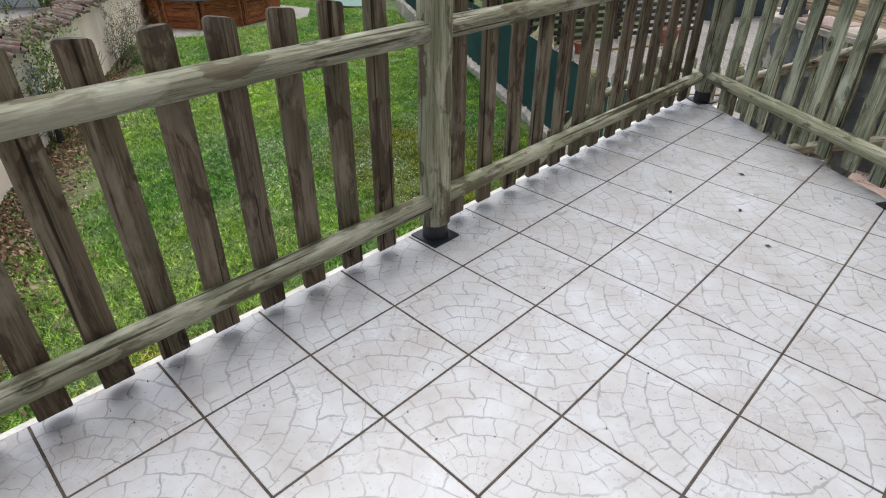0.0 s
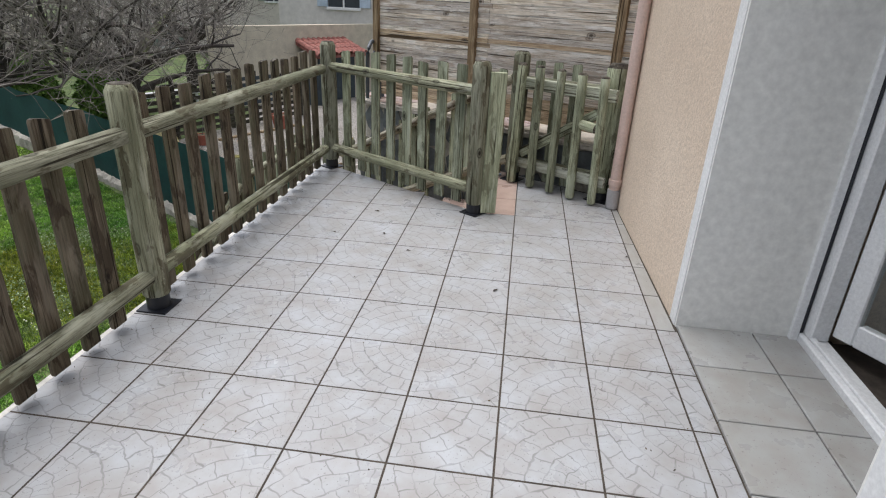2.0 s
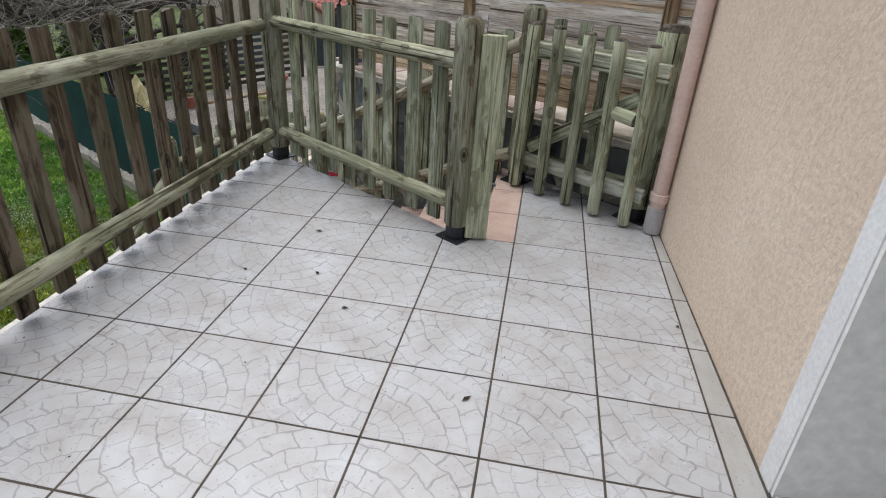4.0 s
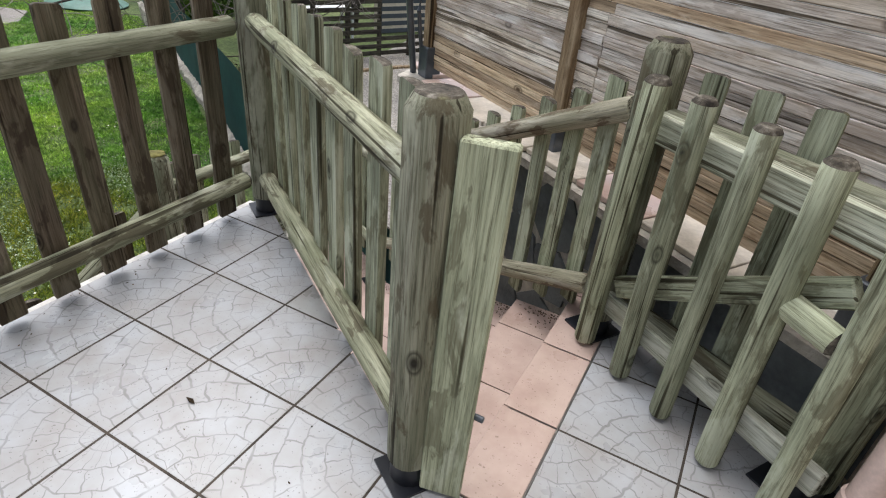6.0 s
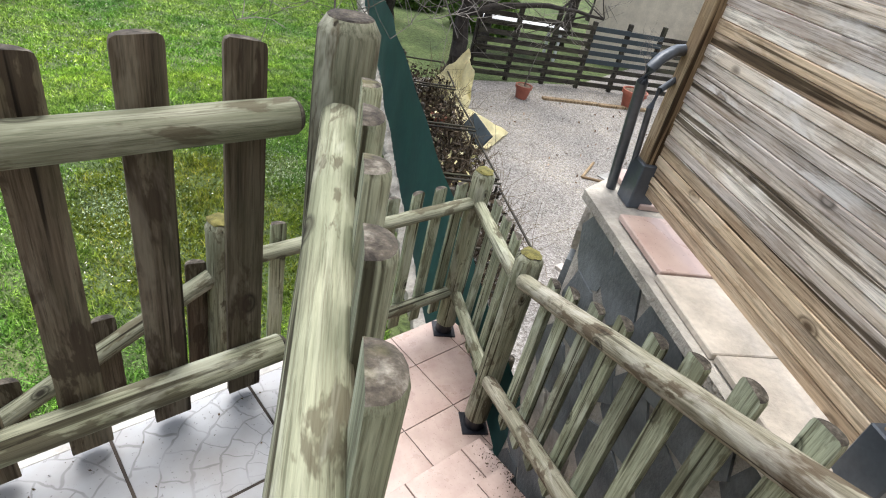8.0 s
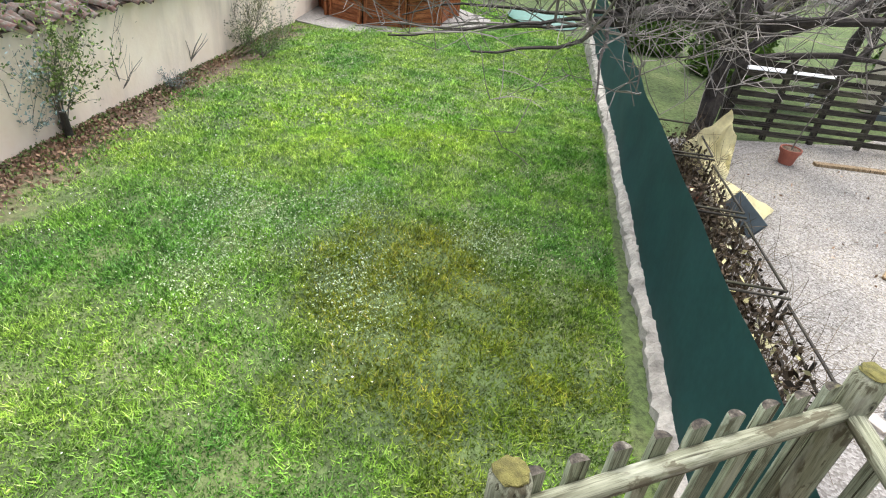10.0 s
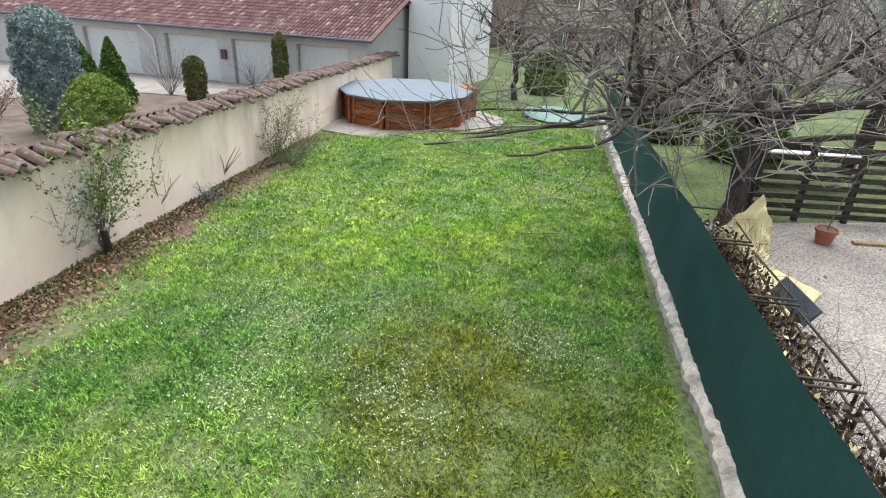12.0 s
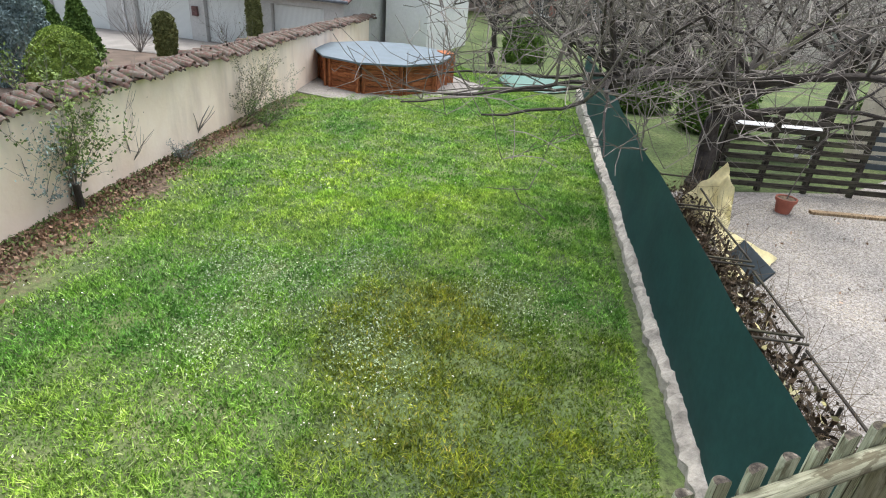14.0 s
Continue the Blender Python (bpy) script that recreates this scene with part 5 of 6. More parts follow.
cloth("yellow_cover", [(-6.85, 9.15, -1.62), (-6.05, 9.30, -1.72), (-6.35, 9.62, -1.30), (-6.66, 9.68, -0.93)], 0.09, M_CLOTH, "pale yellow cloth cover draped over the end of the rack", seed=2)
cloth("yellow_cover", [(-6.25, 9.15, -1.55), (-5.35, 8.65, -1.72), (-5.45, 9.25, -1.95), (-5.80, 10.05, -1.95)], 0.05, M_CLOTH, "pale yellow cloth cover sliding off the rack to the gravel", seed=5)
board = thing("dark_board", (-5.1, 8.6, -1.4), "dark blue-grey board leaning on the wooden rack", "board")
part("panel", box(-0.36, 0.36, -0.012, 0.012, -0.11, 0.11, 0.004), M_BLACKBOARD, board, "", False, Matrix.Translation((-5.15, 8.62, -1.45)) @ Matrix.Rotation(NA + 0.1, 4, "Z") @ Matrix.Rotation(radians(35), 4, "X"))
flowerpot(by_net(5.6, 0.6, 0.25), 0.11, 0.2, "terracotta pot standing in the wooden rack")

# shed at the yard's end
shed = thing("small_shed", (-5.6, 17.6, GROUND), "small cream-walled shed with an orange tiled roof and a dark door", "shed", kind="structure")
M_CREAM = simple("cream stone wall", (0.60, 0.54, 0.43), 0.9, vary=0.15, scale=4, bumpy=0.4)
SM = Matrix.Translation((-7.3, 16.2, GROUND)) @ Matrix.Rotation(sang - 0.1, 4, "Z")
part("wall", box(0, 10, 0, 0.3, 0, 2.3), M_CREAM, shed, "", False, SM @ Matrix.Translation((-1.2, 0.9, 0)))
part("wall", box(0.9, 2.9, -0.6, 0.2, 0, 1.5), M_CREAM, shed, "", False, SM @ Matrix.Translation((0.8, 0.7, 0)))
part("door", box(0.95, 2.5, -0.03, 0.0, 0.02, 1.45, 0.01), M_BLACKBOARD, shed, "dark blue-grey door", False, SM @ Matrix.Translation((0.9, 0.09, 0)))
part("gate_leaf", box(0.0, 0.75, -0.04, 0.0, 0.05, 1.0, 0.01), M_BLACKBOARD, shed, "dark slatted gate leaf", False, SM @ Matrix.Translation((1.05, -0.25, 0)) @ Matrix.Rotation(radians(-50), 4, "Z"))
M_ORANGE = simple("orange roof tile", (0.29, 0.11, 0.09), 0.8, vary=0.45, scale=5)
roof_me = bmesh.new()
arch_tile(roof_me, Matrix(), 0.45, 0.11, 0.10, 5, 0.015)
bmesh.ops.recalc_face_normals(roof_me, faces=roof_me.faces)
roof_me = mesh_of(roof_me, "roof_tile", M_ORANGE, True)
for i in range(10):
    for k in range(4):
        put("roof_tile", roof_me, shed, SM @ Matrix.Translation((1.75 + 0.21 * i, -0.20 + 0.34 * k, 1.47 + 0.11 * k)) @ Matrix.Rotation(radians(90), 4, "Z") @ Matrix.Rotation(radians(-16), 4, "Y"))
part("roof_bed", sweep([[Vector((x, -0.15, 1.45)), Vector((x, 1.15, 1.87)), Vector((x, 1.15, 1.80)), Vector((x, -0.15, 1.38))] for x in (1.66, 3.78)]), M_ORANGE, shed, "", False, SM)
# ---- lawn ----
M_GRASS, nt, b = mat("mixed grass blades")
g = nt.nodes.new("ShaderNodeNewGeometry")
v = coords(nt, "Object")
c = ramp(nt, g.outputs["Random Per Island"], [(0.0, (0.08, 0.16, 0.03)), (0.5, (0.235, 0.41, 0.07)), (0.9, (0.37, 0.54, 0.14)), (1.0, (0.52, 0.60, 0.32))])
patch = ramp(nt, noise_tex(nt, v, 0.5, 4, 0.6), [(0.36, (0.52, 0.78, 0.6)), (0.46, (0.82, 0.98, 0.75)), (0.54, (1.04, 1.06, 0.85)), (0.62, (1.16, 1.12, 0.95))])


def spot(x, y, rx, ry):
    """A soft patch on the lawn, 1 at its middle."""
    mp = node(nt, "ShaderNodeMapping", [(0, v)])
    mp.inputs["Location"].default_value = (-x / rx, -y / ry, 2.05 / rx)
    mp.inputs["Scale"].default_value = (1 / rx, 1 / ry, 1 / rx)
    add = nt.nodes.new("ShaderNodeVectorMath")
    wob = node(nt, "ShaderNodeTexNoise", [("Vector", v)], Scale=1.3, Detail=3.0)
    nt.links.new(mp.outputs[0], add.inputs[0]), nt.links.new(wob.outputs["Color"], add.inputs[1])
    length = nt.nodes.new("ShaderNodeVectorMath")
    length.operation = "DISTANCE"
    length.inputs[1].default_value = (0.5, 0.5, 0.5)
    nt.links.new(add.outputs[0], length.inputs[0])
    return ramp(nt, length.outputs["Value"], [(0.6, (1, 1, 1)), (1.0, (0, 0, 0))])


c = mix(nt, spot(-9.6, 6.0, 2.2, 2.2), c, mix(nt, 1.0, c, (1.22, 1.16, 0.85), "MULTIPLY"))
c = mix(nt, spot(-5.0, 5.3, 2.2, 1.7), c, mix(nt, 1.0, c, (0.72, 0.55, 0.32), "MULTIPLY"))
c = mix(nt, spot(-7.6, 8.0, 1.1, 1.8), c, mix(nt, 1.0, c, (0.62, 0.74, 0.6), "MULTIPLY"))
c = mix(nt, spot(-3.4, 1.2, 0.9, 1.6), c, mix(nt, 1.0, c, (1.5, 0.85, 0.9), "MULTIPLY"))
small = ramp(nt, noise_tex(nt, v, 2.6, 3, 0.6), [(0.35, (0.72, 0.76, 0.8)), (0.62, (1.18, 1.12, 1.05))])
# The dark hollows between grass clumps are shade painted into the blade colour.
clump = ramp(nt, noise_tex(nt, v, 11, 4, 0.7), [(0.36, (0.42, 0.48, 0.5)), (0.5, (0.95,) * 3), (0.64, (1.35, 1.3, 1.2))])
small = mix(nt, 1.0, small, clump, "MULTIPLY")
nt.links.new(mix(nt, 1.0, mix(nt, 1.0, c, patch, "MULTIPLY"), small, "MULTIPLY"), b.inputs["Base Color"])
b.inputs["Roughness"].default_value = 0.65
b.inputs["Specular IOR Level"].default_value = 0.2

lawn_poly = [(-2.4, 5.4), (-10.7, 10.7), (-15.0, 13.2), (-27.0, 12.5), (-26.0, 10.6), (-8.5, 1.0), (-2.4, -2.35)]


def inside(x, y, poly):
    res = np.zeros(len(x), bool)
    n = len(poly)
    for i in range(n):
        x0, y0 = poly[i]
        x1, y1 = poly[(i + 1) % n]
        hit = ((y0 > y) != (y1 > y)) & (x < (x1 - x0) * (y - y0) / (y1 - y0 + 1e-12) + x0)
        res ^= hit
    return res


def blades(n, x0, x1, y0, y1, h, seed, w=0.0045):
    rng = np.random.default_rng(seed)
    x, y = rng.uniform(x0, x1, n), rng.uniform(y0, y1, n)
    tuft = np.sin(x * 7.3 + np.sin(y * 5.1)) * np.sin(y * 6.7 + np.sin(x * 4.3))
    off = (x + 8.647) * 0.4805 + (y - 1.012) * 0.8770          # how far from the garden wall
    ragged = 0.45 + 0.6 * np.exp(-((x + 8.2) / 1.8) ** 2) + 0.25 * np.sin(x * 2.3 + np.sin(y * 3.1)) + 0.12 * np.sin(x * 9.1 + y * 4.3)
    keep = inside(x, y, lawn_poly) & (rng.uniform(size=n) < (0.72 + 0.28 * tuft) * np.clip((off - ragged) / 0.55 + 0.15, 0.04, 1))
    x, y, tuft = x[keep], y[keep], tuft[keep]
    n = len(x)
    z = GROUND - 0.045 * np.clip(-x - 8.0, 0, 22)
    a = rng.uniform(0, 6.28, n)
    hh = h * rng.uniform(0.4, 1.25, n) * (1 + 0.35 * tuft)
    lx, ly = rng.normal(0, 0.75, n) * hh, rng.normal(0, 0.75, n) * hh
    dx, dy = np.cos(a) * w * rng.uniform(0.7, 1.6, n), np.sin(a) * w * rng.uniform(0.7, 1.6, n)
    p0 = np.stack([x - dx, y - dy, z - 0.004], 1)
    p1 = np.stack([x + dx, y + dy, z - 0.004], 1)
    p2 = np.stack([x + lx, y + ly, z + hh], 1)
    vv = np.stack([p0, p1, p2], 1).reshape(-1, 3)
    return vv, np.arange(n * 3).reshape(-1, 3)


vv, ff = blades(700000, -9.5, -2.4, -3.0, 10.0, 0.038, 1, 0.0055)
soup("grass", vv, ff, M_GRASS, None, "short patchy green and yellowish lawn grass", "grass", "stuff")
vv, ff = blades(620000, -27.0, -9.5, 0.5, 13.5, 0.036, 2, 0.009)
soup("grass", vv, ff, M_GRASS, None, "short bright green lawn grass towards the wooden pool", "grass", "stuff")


def lawn_spots(rng, n):
    cx = rng.uniform(-14, -4, 40)
    cy = rng.uniform(1, 9, 40)
    k = rng.integers(0, 40, n)
    x, y = cx[k] + rng.normal(0, 0.35, n), cy[k] + rng.normal(0, 0.35, n)
    ok = inside(x, y, lawn_poly)
    x, y = x[ok], y[ok]
    return np.stack([x, y, GROUND - 0.045 * np.clip(-x - 8, 0, 22) + 0.035 + rng.uniform(0, 0.01, len(x))], 1)


vv, ff = leaf_cloud(1500, lawn_spots, 0.011, 5)
soup("daisies", vv, ff, M_BLOSSOM, None, "small white daisies scattered in the lawn", "flowers", "stuff")


def clover_spots(rng, n):
    cx, cy = np.array([-6.2, -6.9, -7.6, -5.6, -7.2, -6.0]), np.array([3.3, 4.0, 3.6, 4.6, 5.0, 6.2])
    k = rng.integers(0, 6, n)
    x, y = cx[k] + rng.normal(0, 0.4, n), cy[k] + rng.normal(0, 0.28, n)
    return np.stack([x, y, np.full(len(x), GROUND + 0.025) + rng.uniform(0, 0.03, len(x))], 1)


M_CLOVER = foliage("pale green clover", (0.22, 0.34, 0.16), (0.50, 0.60, 0.42))
vv, ff = leaf_cloud(9000, clover_spots, 0.012, 6)
soup("clover", vv, ff, M_CLOVER, None, "pale green clover patches among the lawn grass", "clover", "stuff")

# the border under the garden wall
inner = Vector((0.4805, 0.8770, 0))


def litter_spots(rng, n):
    s = rng.uniform(-5, 8.5, n)
    w = np.clip(0.62 - 0.05 * s, 0.35, 1.3)
    o = np.abs(rng.normal(0, 0.62, n)) * w
    x = WALL_A.x + WALL_D.x * s + inner.x * o
    y = WALL_A.y + WALL_D.y * s + inner.y * o
    return np.stack([x, y, GROUND - 0.045 * np.clip(-x - 8, 0, 22) + 0.035 + rng.uniform(0, 0.04, n)], 1)


vv, ff = leaf_cloud(22000, litter_spots, 0.032, 8)
soup("fallen_leaves", vv, ff, M_DEAD, None, "brown fallen leaves along the foot of the cream wall", "leaves", "stuff")
vv, ff = leaf_cloud(6000, litter_spots, 0.024, 9)
soup("border_herbs", vv + np.array([0, 0, 0.03]), ff, M_SHRUB, None, "low green herbs in the soil border", "plants", "stuff")


def shrub(name, at, height, width, label, leaves, leaf, material, stems=7, seed=1, twig=0.006, depth=2, up=1.0, leafkeep=1.0):
    """Thin stems from one foot with small leaves along them."""
    at = Vector(at)
    th = thing(name, at, label, "shrub")
    rng = random.Random(seed)
    limbs = []
    for i in range(stems):
        a = rng.uniform(0, 2 * math.pi)
        limbs += branches(at, (math.cos(a) * width, math.sin(a) * width, up), height * rng.uniform(0.7, 1.05), twig * rng.uniform(1.2, 2.2), depth, seed * 50 + i, kids=(3, 4), spread=0.35)
    limbs_mesh(limbs, "stem", M_TWIG, th)
    if leaves:
        pts = np.array([tuple(p) for q in limbs for p in q[0][1:]])

        def where(r, n):
            return pts[r.integers(0, len(pts), n)] + r.normal(0, 0.035, (n, 3))
        vv, ff = leaf_cloud(leaves, where, leaf, seed)
        soup("leaf", vv, ff, material, th, "", "", "stuff")
    return th


shrub("leafy_shrub", (-9.62, 1.86, fall(-9.6)), 1.25, 0.12, "tall thin shrub with small green leaves against the cream wall", 2000, 0.027, M_SHRUB, 8, 3, 0.007)
shrub("leafy_shrub", (-9.25, 1.55, fall(-9.2)), 0.95, 0.30, "sparse grey-green shrub leaning at the cream wall", 700, 0.022, M_BLUE, 5, 4, 0.005)
shrub("bare_shrub", (-10.9, 2.48, fall(-10.9)), 1.1, 0.28, "bare upright shrub with pale stems at the cream wall", 0, 0, M_SHRUB, 6, 5, 0.007, 2)
shrub("bare_shrub", (-12.5, 3.30, fall(-12.7)), 1.1, 0.45, "bare grey vine shrub before the wall's buttress", 0, 0, M_SHRUB, 3, 6, 0.010, 1)
shrub("broom_bush", (-14.3, 4.45, fall(-14.3)), 1.05, 0.6, "bushy green broom with many fine upright shoots", 3800, 0.017, M_YEW, 26, 7, 0.004)
shrub("broom_bush", (-13.6, 4.75, fall(-13.6)), 0.65, 1.1, "low spreading dark green broom at the lawn's edge", 2600, 0.016, M_CONIFER, 20, 8, 0.004)
shrub("low_plant", (-11.5, 3.15, fall(-11.6)), 0.28, 0.8, "small grey lavender clump among fallen leaves", 500, 0.012, M_BLUE, 16, 9, 0.003, 1)
st = thing("tree_stump", (-9.5, 1.93, fall(-9.4)), "short brown cut stump beside the leafy shrub", "stump")
part("wood", log_bm(0.42, 0.05, 3, 0.2), M_BARK, st, "", True, Matrix.Translation((-9.46, 1.93, fall(-9.4))) @ Matrix.Rotation(0.15, 4, "Y"))
lg = thing("cut_branches", (-13.7, 4.25, fall(-13.7)), "few cut pale branches lying in the border", "branches")
for k in range(4):
    log_part("branch", lg, (-13.3 - 0.1 * k, 4.0 + 0.12 * k, fall(-13.5) + 0.06), (-14.3 + 0.05 * k, 4.35 + 0.1 * k, fall(-14.2) + 0.08), 0.025, M_DRY)


# ---- the neighbour's garden ----
def clipped_tree(name, at, height, radius, label, material, seed, kind="cone", n=9000, leaf=0.05):
    at = Vector(at)
    th = thing(name, at, label, "tree")
    part("trunk", log_bm(height * 0.5, max(0.04, radius * 0.12), seed), M_BARK, th, "", True, Matrix.Translation(at))

    def where(rng, m):
        t = rng.uniform(0.02, 1, m)
        a = rng.uniform(0, 2 * np.pi, m)
        if kind == "cone":
            prof = (1 - t) ** 0.75 * (0.75 + 0.25 * np.clip(t * 8, 0, 1))
        elif kind == "dome":
            prof = np.sqrt(np.clip(1 - t ** 2.2, 0, 1)) * (0.85 + 0.15 * np.clip(t * 5, 0, 1))
        else:
            prof = (0.80 + 0.2 * np.sin(t * 3.0)) * np.clip((1 - t) * 9, 0, 1) ** 0.5
        lump = 1 + 0.07 * np.sin(a * 5 + t * 13 + seed) + 0.06 * np.sin(a * 11 - t * 31) + 0.05 * np.sin(t * 47 + a * 3)
        rr = radius * prof * lump * (1 - 0.16 * rng.uniform(0, 1, m) ** 1.5)
        return np.stack([at.x + rr * np.cos(a), at.y + rr * np.sin(a), at.z + height * t], 1)
    vv, ff = leaf_cloud(n, where, leaf, seed)
    soup("crown", vv, ff, material, th, "", "", "stuff")
    bm = bmesh.new()
    rings = []
    for q in range(9):
        t = 0.03 + 0.9 * q / 8
        pr = (1 - t) ** 0.75 if kind == "cone" else (math.sqrt(max(0, 1 - t ** 2.2)) if kind == "dome" else 0.85)
        rings.append([(radius * pr * 0.80 * math.cos(2 * math.pi * k / 10), radius * pr * 0.80 * math.sin(2 * math.pi * k / 10), height * t) for k in range(10)])
    part("inner_crown", sweep(rings), material, th, "", False, Matrix.Translation(at))
    return th


clipped_tree("blue_conifer", (-18.5, -0.2, fall(-18.6)), 2.95, 0.68, "tall clipped blue-grey conifer in the neighbour's garden", M_BLUE, 1, "column", 26000, 0.036)
clipped_tree("round_conifer", (-17.6, 0.80, fall(-17.6)), 1.5, 0.80, "broad rounded light green conifer behind the garden wall", M_CONIFER2, 2, "dome", 26000, 0.026)
clipped_tree("cone_conifer", (-22.9, 0.55, fall(-22.9)), 2.05, 0.62, "pointed dark green conifer in the neighbour's garden", M_CONIFER, 3, "cone", 9000, 0.055)
clipped_tree("cone_conifer", (-24.3, -0.55, fall(-24.3)), 2.0, 0.75, "pointed green conifer behind the round one", M_CONIFER, 4, "cone", 9000, 0.055)
clipped_tree("column_yew", (-22.9, 2.9, fall(-22.9)), 1.5, 0.34, "clipped brownish columnar yew before the garages", M_YEW, 5, "column", 6000, 0.045)
clipped_tree("column_yew", (-24.6, 5.85, fall(-24.6)), 2.2, 0.27, "slim brownish columnar yew near the garage door", M_YEW, 6, "column", 6000, 0.045)
shrub("twiggy_bush", (-24.8, 2.0, fall(-24.8)), 1.7, 0.5, "bare brown twiggy bush beside the conifers", 0, 0, M_SHRUB, 16, 21, 0.008, 2)
shrub("twiggy_bush", (-26.3, 5.0, fall(-26.3)), 1.2, 0.8, "low bare twiggy bush behind the garden wall", 0, 0, M_SHRUB, 10, 22, 0.008, 2)
shrub("twiggy_bush", (-17.6, -0.2, fall(-17.6)), 1.2, 0.6, "small pale bare bush before the blue conifer", 0, 0, M_SHRUB, 8, 24, 0.008, 2)
shrub("twiggy_bush", (-20.5, -2.2, fall(-20.5)), 1.2, 0.8, "reddish bare bush in the neighbour's bed", 600, 0.04, M_DEAD, 14, 25, 0.008, 1)
M_DRIVE = simple("pale worn driveway", (0.24, 0.225, 0.205), 0.9, vary=0.2, scale=1.5, bumpy=0.3)
M_BED = simple("brown garden bed", (0.12, 0.088, 0.066), 0.95, vary=0.35, scale=2, bumpy=0.6)


def sheet(name, poly, lift, material, label):
    bm = bmesh.new()
    bm.faces.new([bm.verts.new((x, y, fall(x) + lift)) for x, y in poly])
    return tagged(part(name, bm, material), label, name, kind="structure")


sheet("garden_bed", [(-8.5, -0.8), (-12, -4), (-24, -7), (-25.5, 1.0), (-23.6, 3.4), (-21, 6.2)], 0.035, M_BED, "brown planted bed behind the garden wall")
sheet("driveway", [(-24, -8), (-37, -14), (-37, -7), (-23, 9.5), (-20.8, 6.3), (-23.6, 3.4), (-25.6, 1.0)], 0.045, M_DRIVE, "pale worn driveway before the garages")
shrub("twiggy_bush", (-33.0, 14.0, fall(-30)), 2.4, 0.6, "dark evergreen bush at the end of the garages", 2500, 0.06, M_CONIFER, 14, 26, 0.01, 2)

# garages
GF0, GD = Vector((-36.6, -6.45, -2.95)), Vector((0.6582, 0.7528, 0))
GANG = math.atan2(GD.y, GD.x)
GM = Matrix.Translation(GF0) @ Matrix.Rotation(GANG, 4, "Z")
gar = thing("garage_row", GF0, "long row of garages with white doors under a brown-red tiled roof", "building", kind="structure")
M_GARWALL = simple("grey garage render", (0.50, 0.50, 0.48), 0.9, vary=0.1, scale=1.5)
M_GARDOOR, nt, b = mat("ribbed white garage door")
v = coords(nt, "Object")
wv = node(nt, "ShaderNodeTexWave", [("Vector", v)], Scale=6.0)
nt.links.new(mix(nt, 0.4, (0.66, 0.69, 0.67), ramp(nt, wv.outputs[0], [(0.35, (0.45, 0.48, 0.47)), (0.5, (0.68, 0.71, 0.69))])), b.inputs["Base Color"])
b.inputs["Roughness"].default_value = 0.5
bump(nt, b, wv.outputs[0], 0.6, 0.02)
M_BROWNROOF = simple("brown-red roof tile", (0.13, 0.065, 0.06), 0.85, vary=0.45, scale=3.0, bumpy=0.3)
GL, EAVE = 20.0, 2.33


def along_gd(x):
    """How far along the facade a place of this x lies."""
    return (x - GF0.x) / GD.x


doors = [(-32.35, -30.35), (-29.4, -27.65), (-27.2, -25.75), (-25.25, -23.8)]
edge = 0.0
for a, c in doors:
    s0, s1 = along_gd(a), along_gd(c)
    part("wall", box(edge, s0, 0, 0.25, -0.3, EAVE), M_GARWALL, gar, "", False, GM)
    part("wall", box(s0, s1, 0, 0.25, 1.93, EAVE), M_GARWALL, gar, "", False, GM)
    dd = part("garage_door", box(s0 + 0.03, s1 - 0.03, 0.16, 0.21, -0.05, 1.91, 0.01), M_GARDOOR, gar, "ribbed white up-and-over door", False, GM)
    edge = s1
part("wall", box(edge, GL, 0, 0.25, -0.3, EAVE), M_GARWALL, gar, "", False, GM)
part("wall", box(0, GL, 5.8, 6.0, -0.3, EAVE), M_GARWALL, gar, "", False, GM)
bm = bmesh.new()
tri = [bm.verts.new(p) for p in ((0, 0, -0.3), (0, 6, -0.3), (0, 6, EAVE), (0, 3, EAVE + 1.15), (0, 0, EAVE))]
bm.faces.new(tri)
ext = bmesh.ops.extrude_face_region(bm, geom=bm.faces[:])
bmesh.ops.translate(bm, vec=(0.25, 0, 0), verts=[q for q in ext["geom"] if isinstance(q, bmesh.types.BMVert)])
bmesh.ops.recalc_face_normals(bm, faces=bm.faces)
part("gable", bm, M_GARWALL, gar, "", False, GM @ Matrix.Translation((GL, 0, 0)))
for side in (0, 1):
    y0, y1 = (-0.35, 3.0) if side == 0 else (6.35, 3.0)
    z0 = EAVE - 0.12
    rings = [[Vector((x, y0, z0)), Vector((x, y1, EAVE + 1.2)), Vector((x, y1, EAVE + 1.26)), Vector((x, y0, z0 + 0.06))] for x in (-0.3, GL + 0.6)]
    part("roof_slope", sweep(rings), M_BROWNROOF, gar, "", False, GM)
# the front slope's tiles: rolls with a lip at each course
rng = random.Random(3)
tv, tf = [], []
for i in range(int((GL + 0.8) / 0.17)):
    for k in range(12):
        x = -0.25 + 0.17 * i
        ya, yb = -0.36 + 0.281 * k, -0.36 + 0.281 * (k + 1)
        za, zb = [z0 + 0.09 + (EAVE + 1.29 - z0 - 0.09) * (q + 0.36) / 3.36 for q in (ya, yb)]
        lift = 0.022 + rng.uniform(-0.006, 0.006)
        b0 = len(tv)
        for yy, zz in ((ya, za + lift), (yb, zb)):
            for u_ in range(5):
                an = math.pi * u_ / 4
                tv.append((x + 0.062 * -math.cos(an), yy, zz + 0.045 * math.sin(an) - 0.02))
        for u_ in range(4):
            tf.append((b0 + u_, b0 + u_ + 1, b0 + 6 + u_, b0 + 5 + u_))
        tf.append((b0, b0 + 1, b0 + 2, b0 + 3, b0 + 4))
me = bpy.data.meshes.new("roof_tiles")
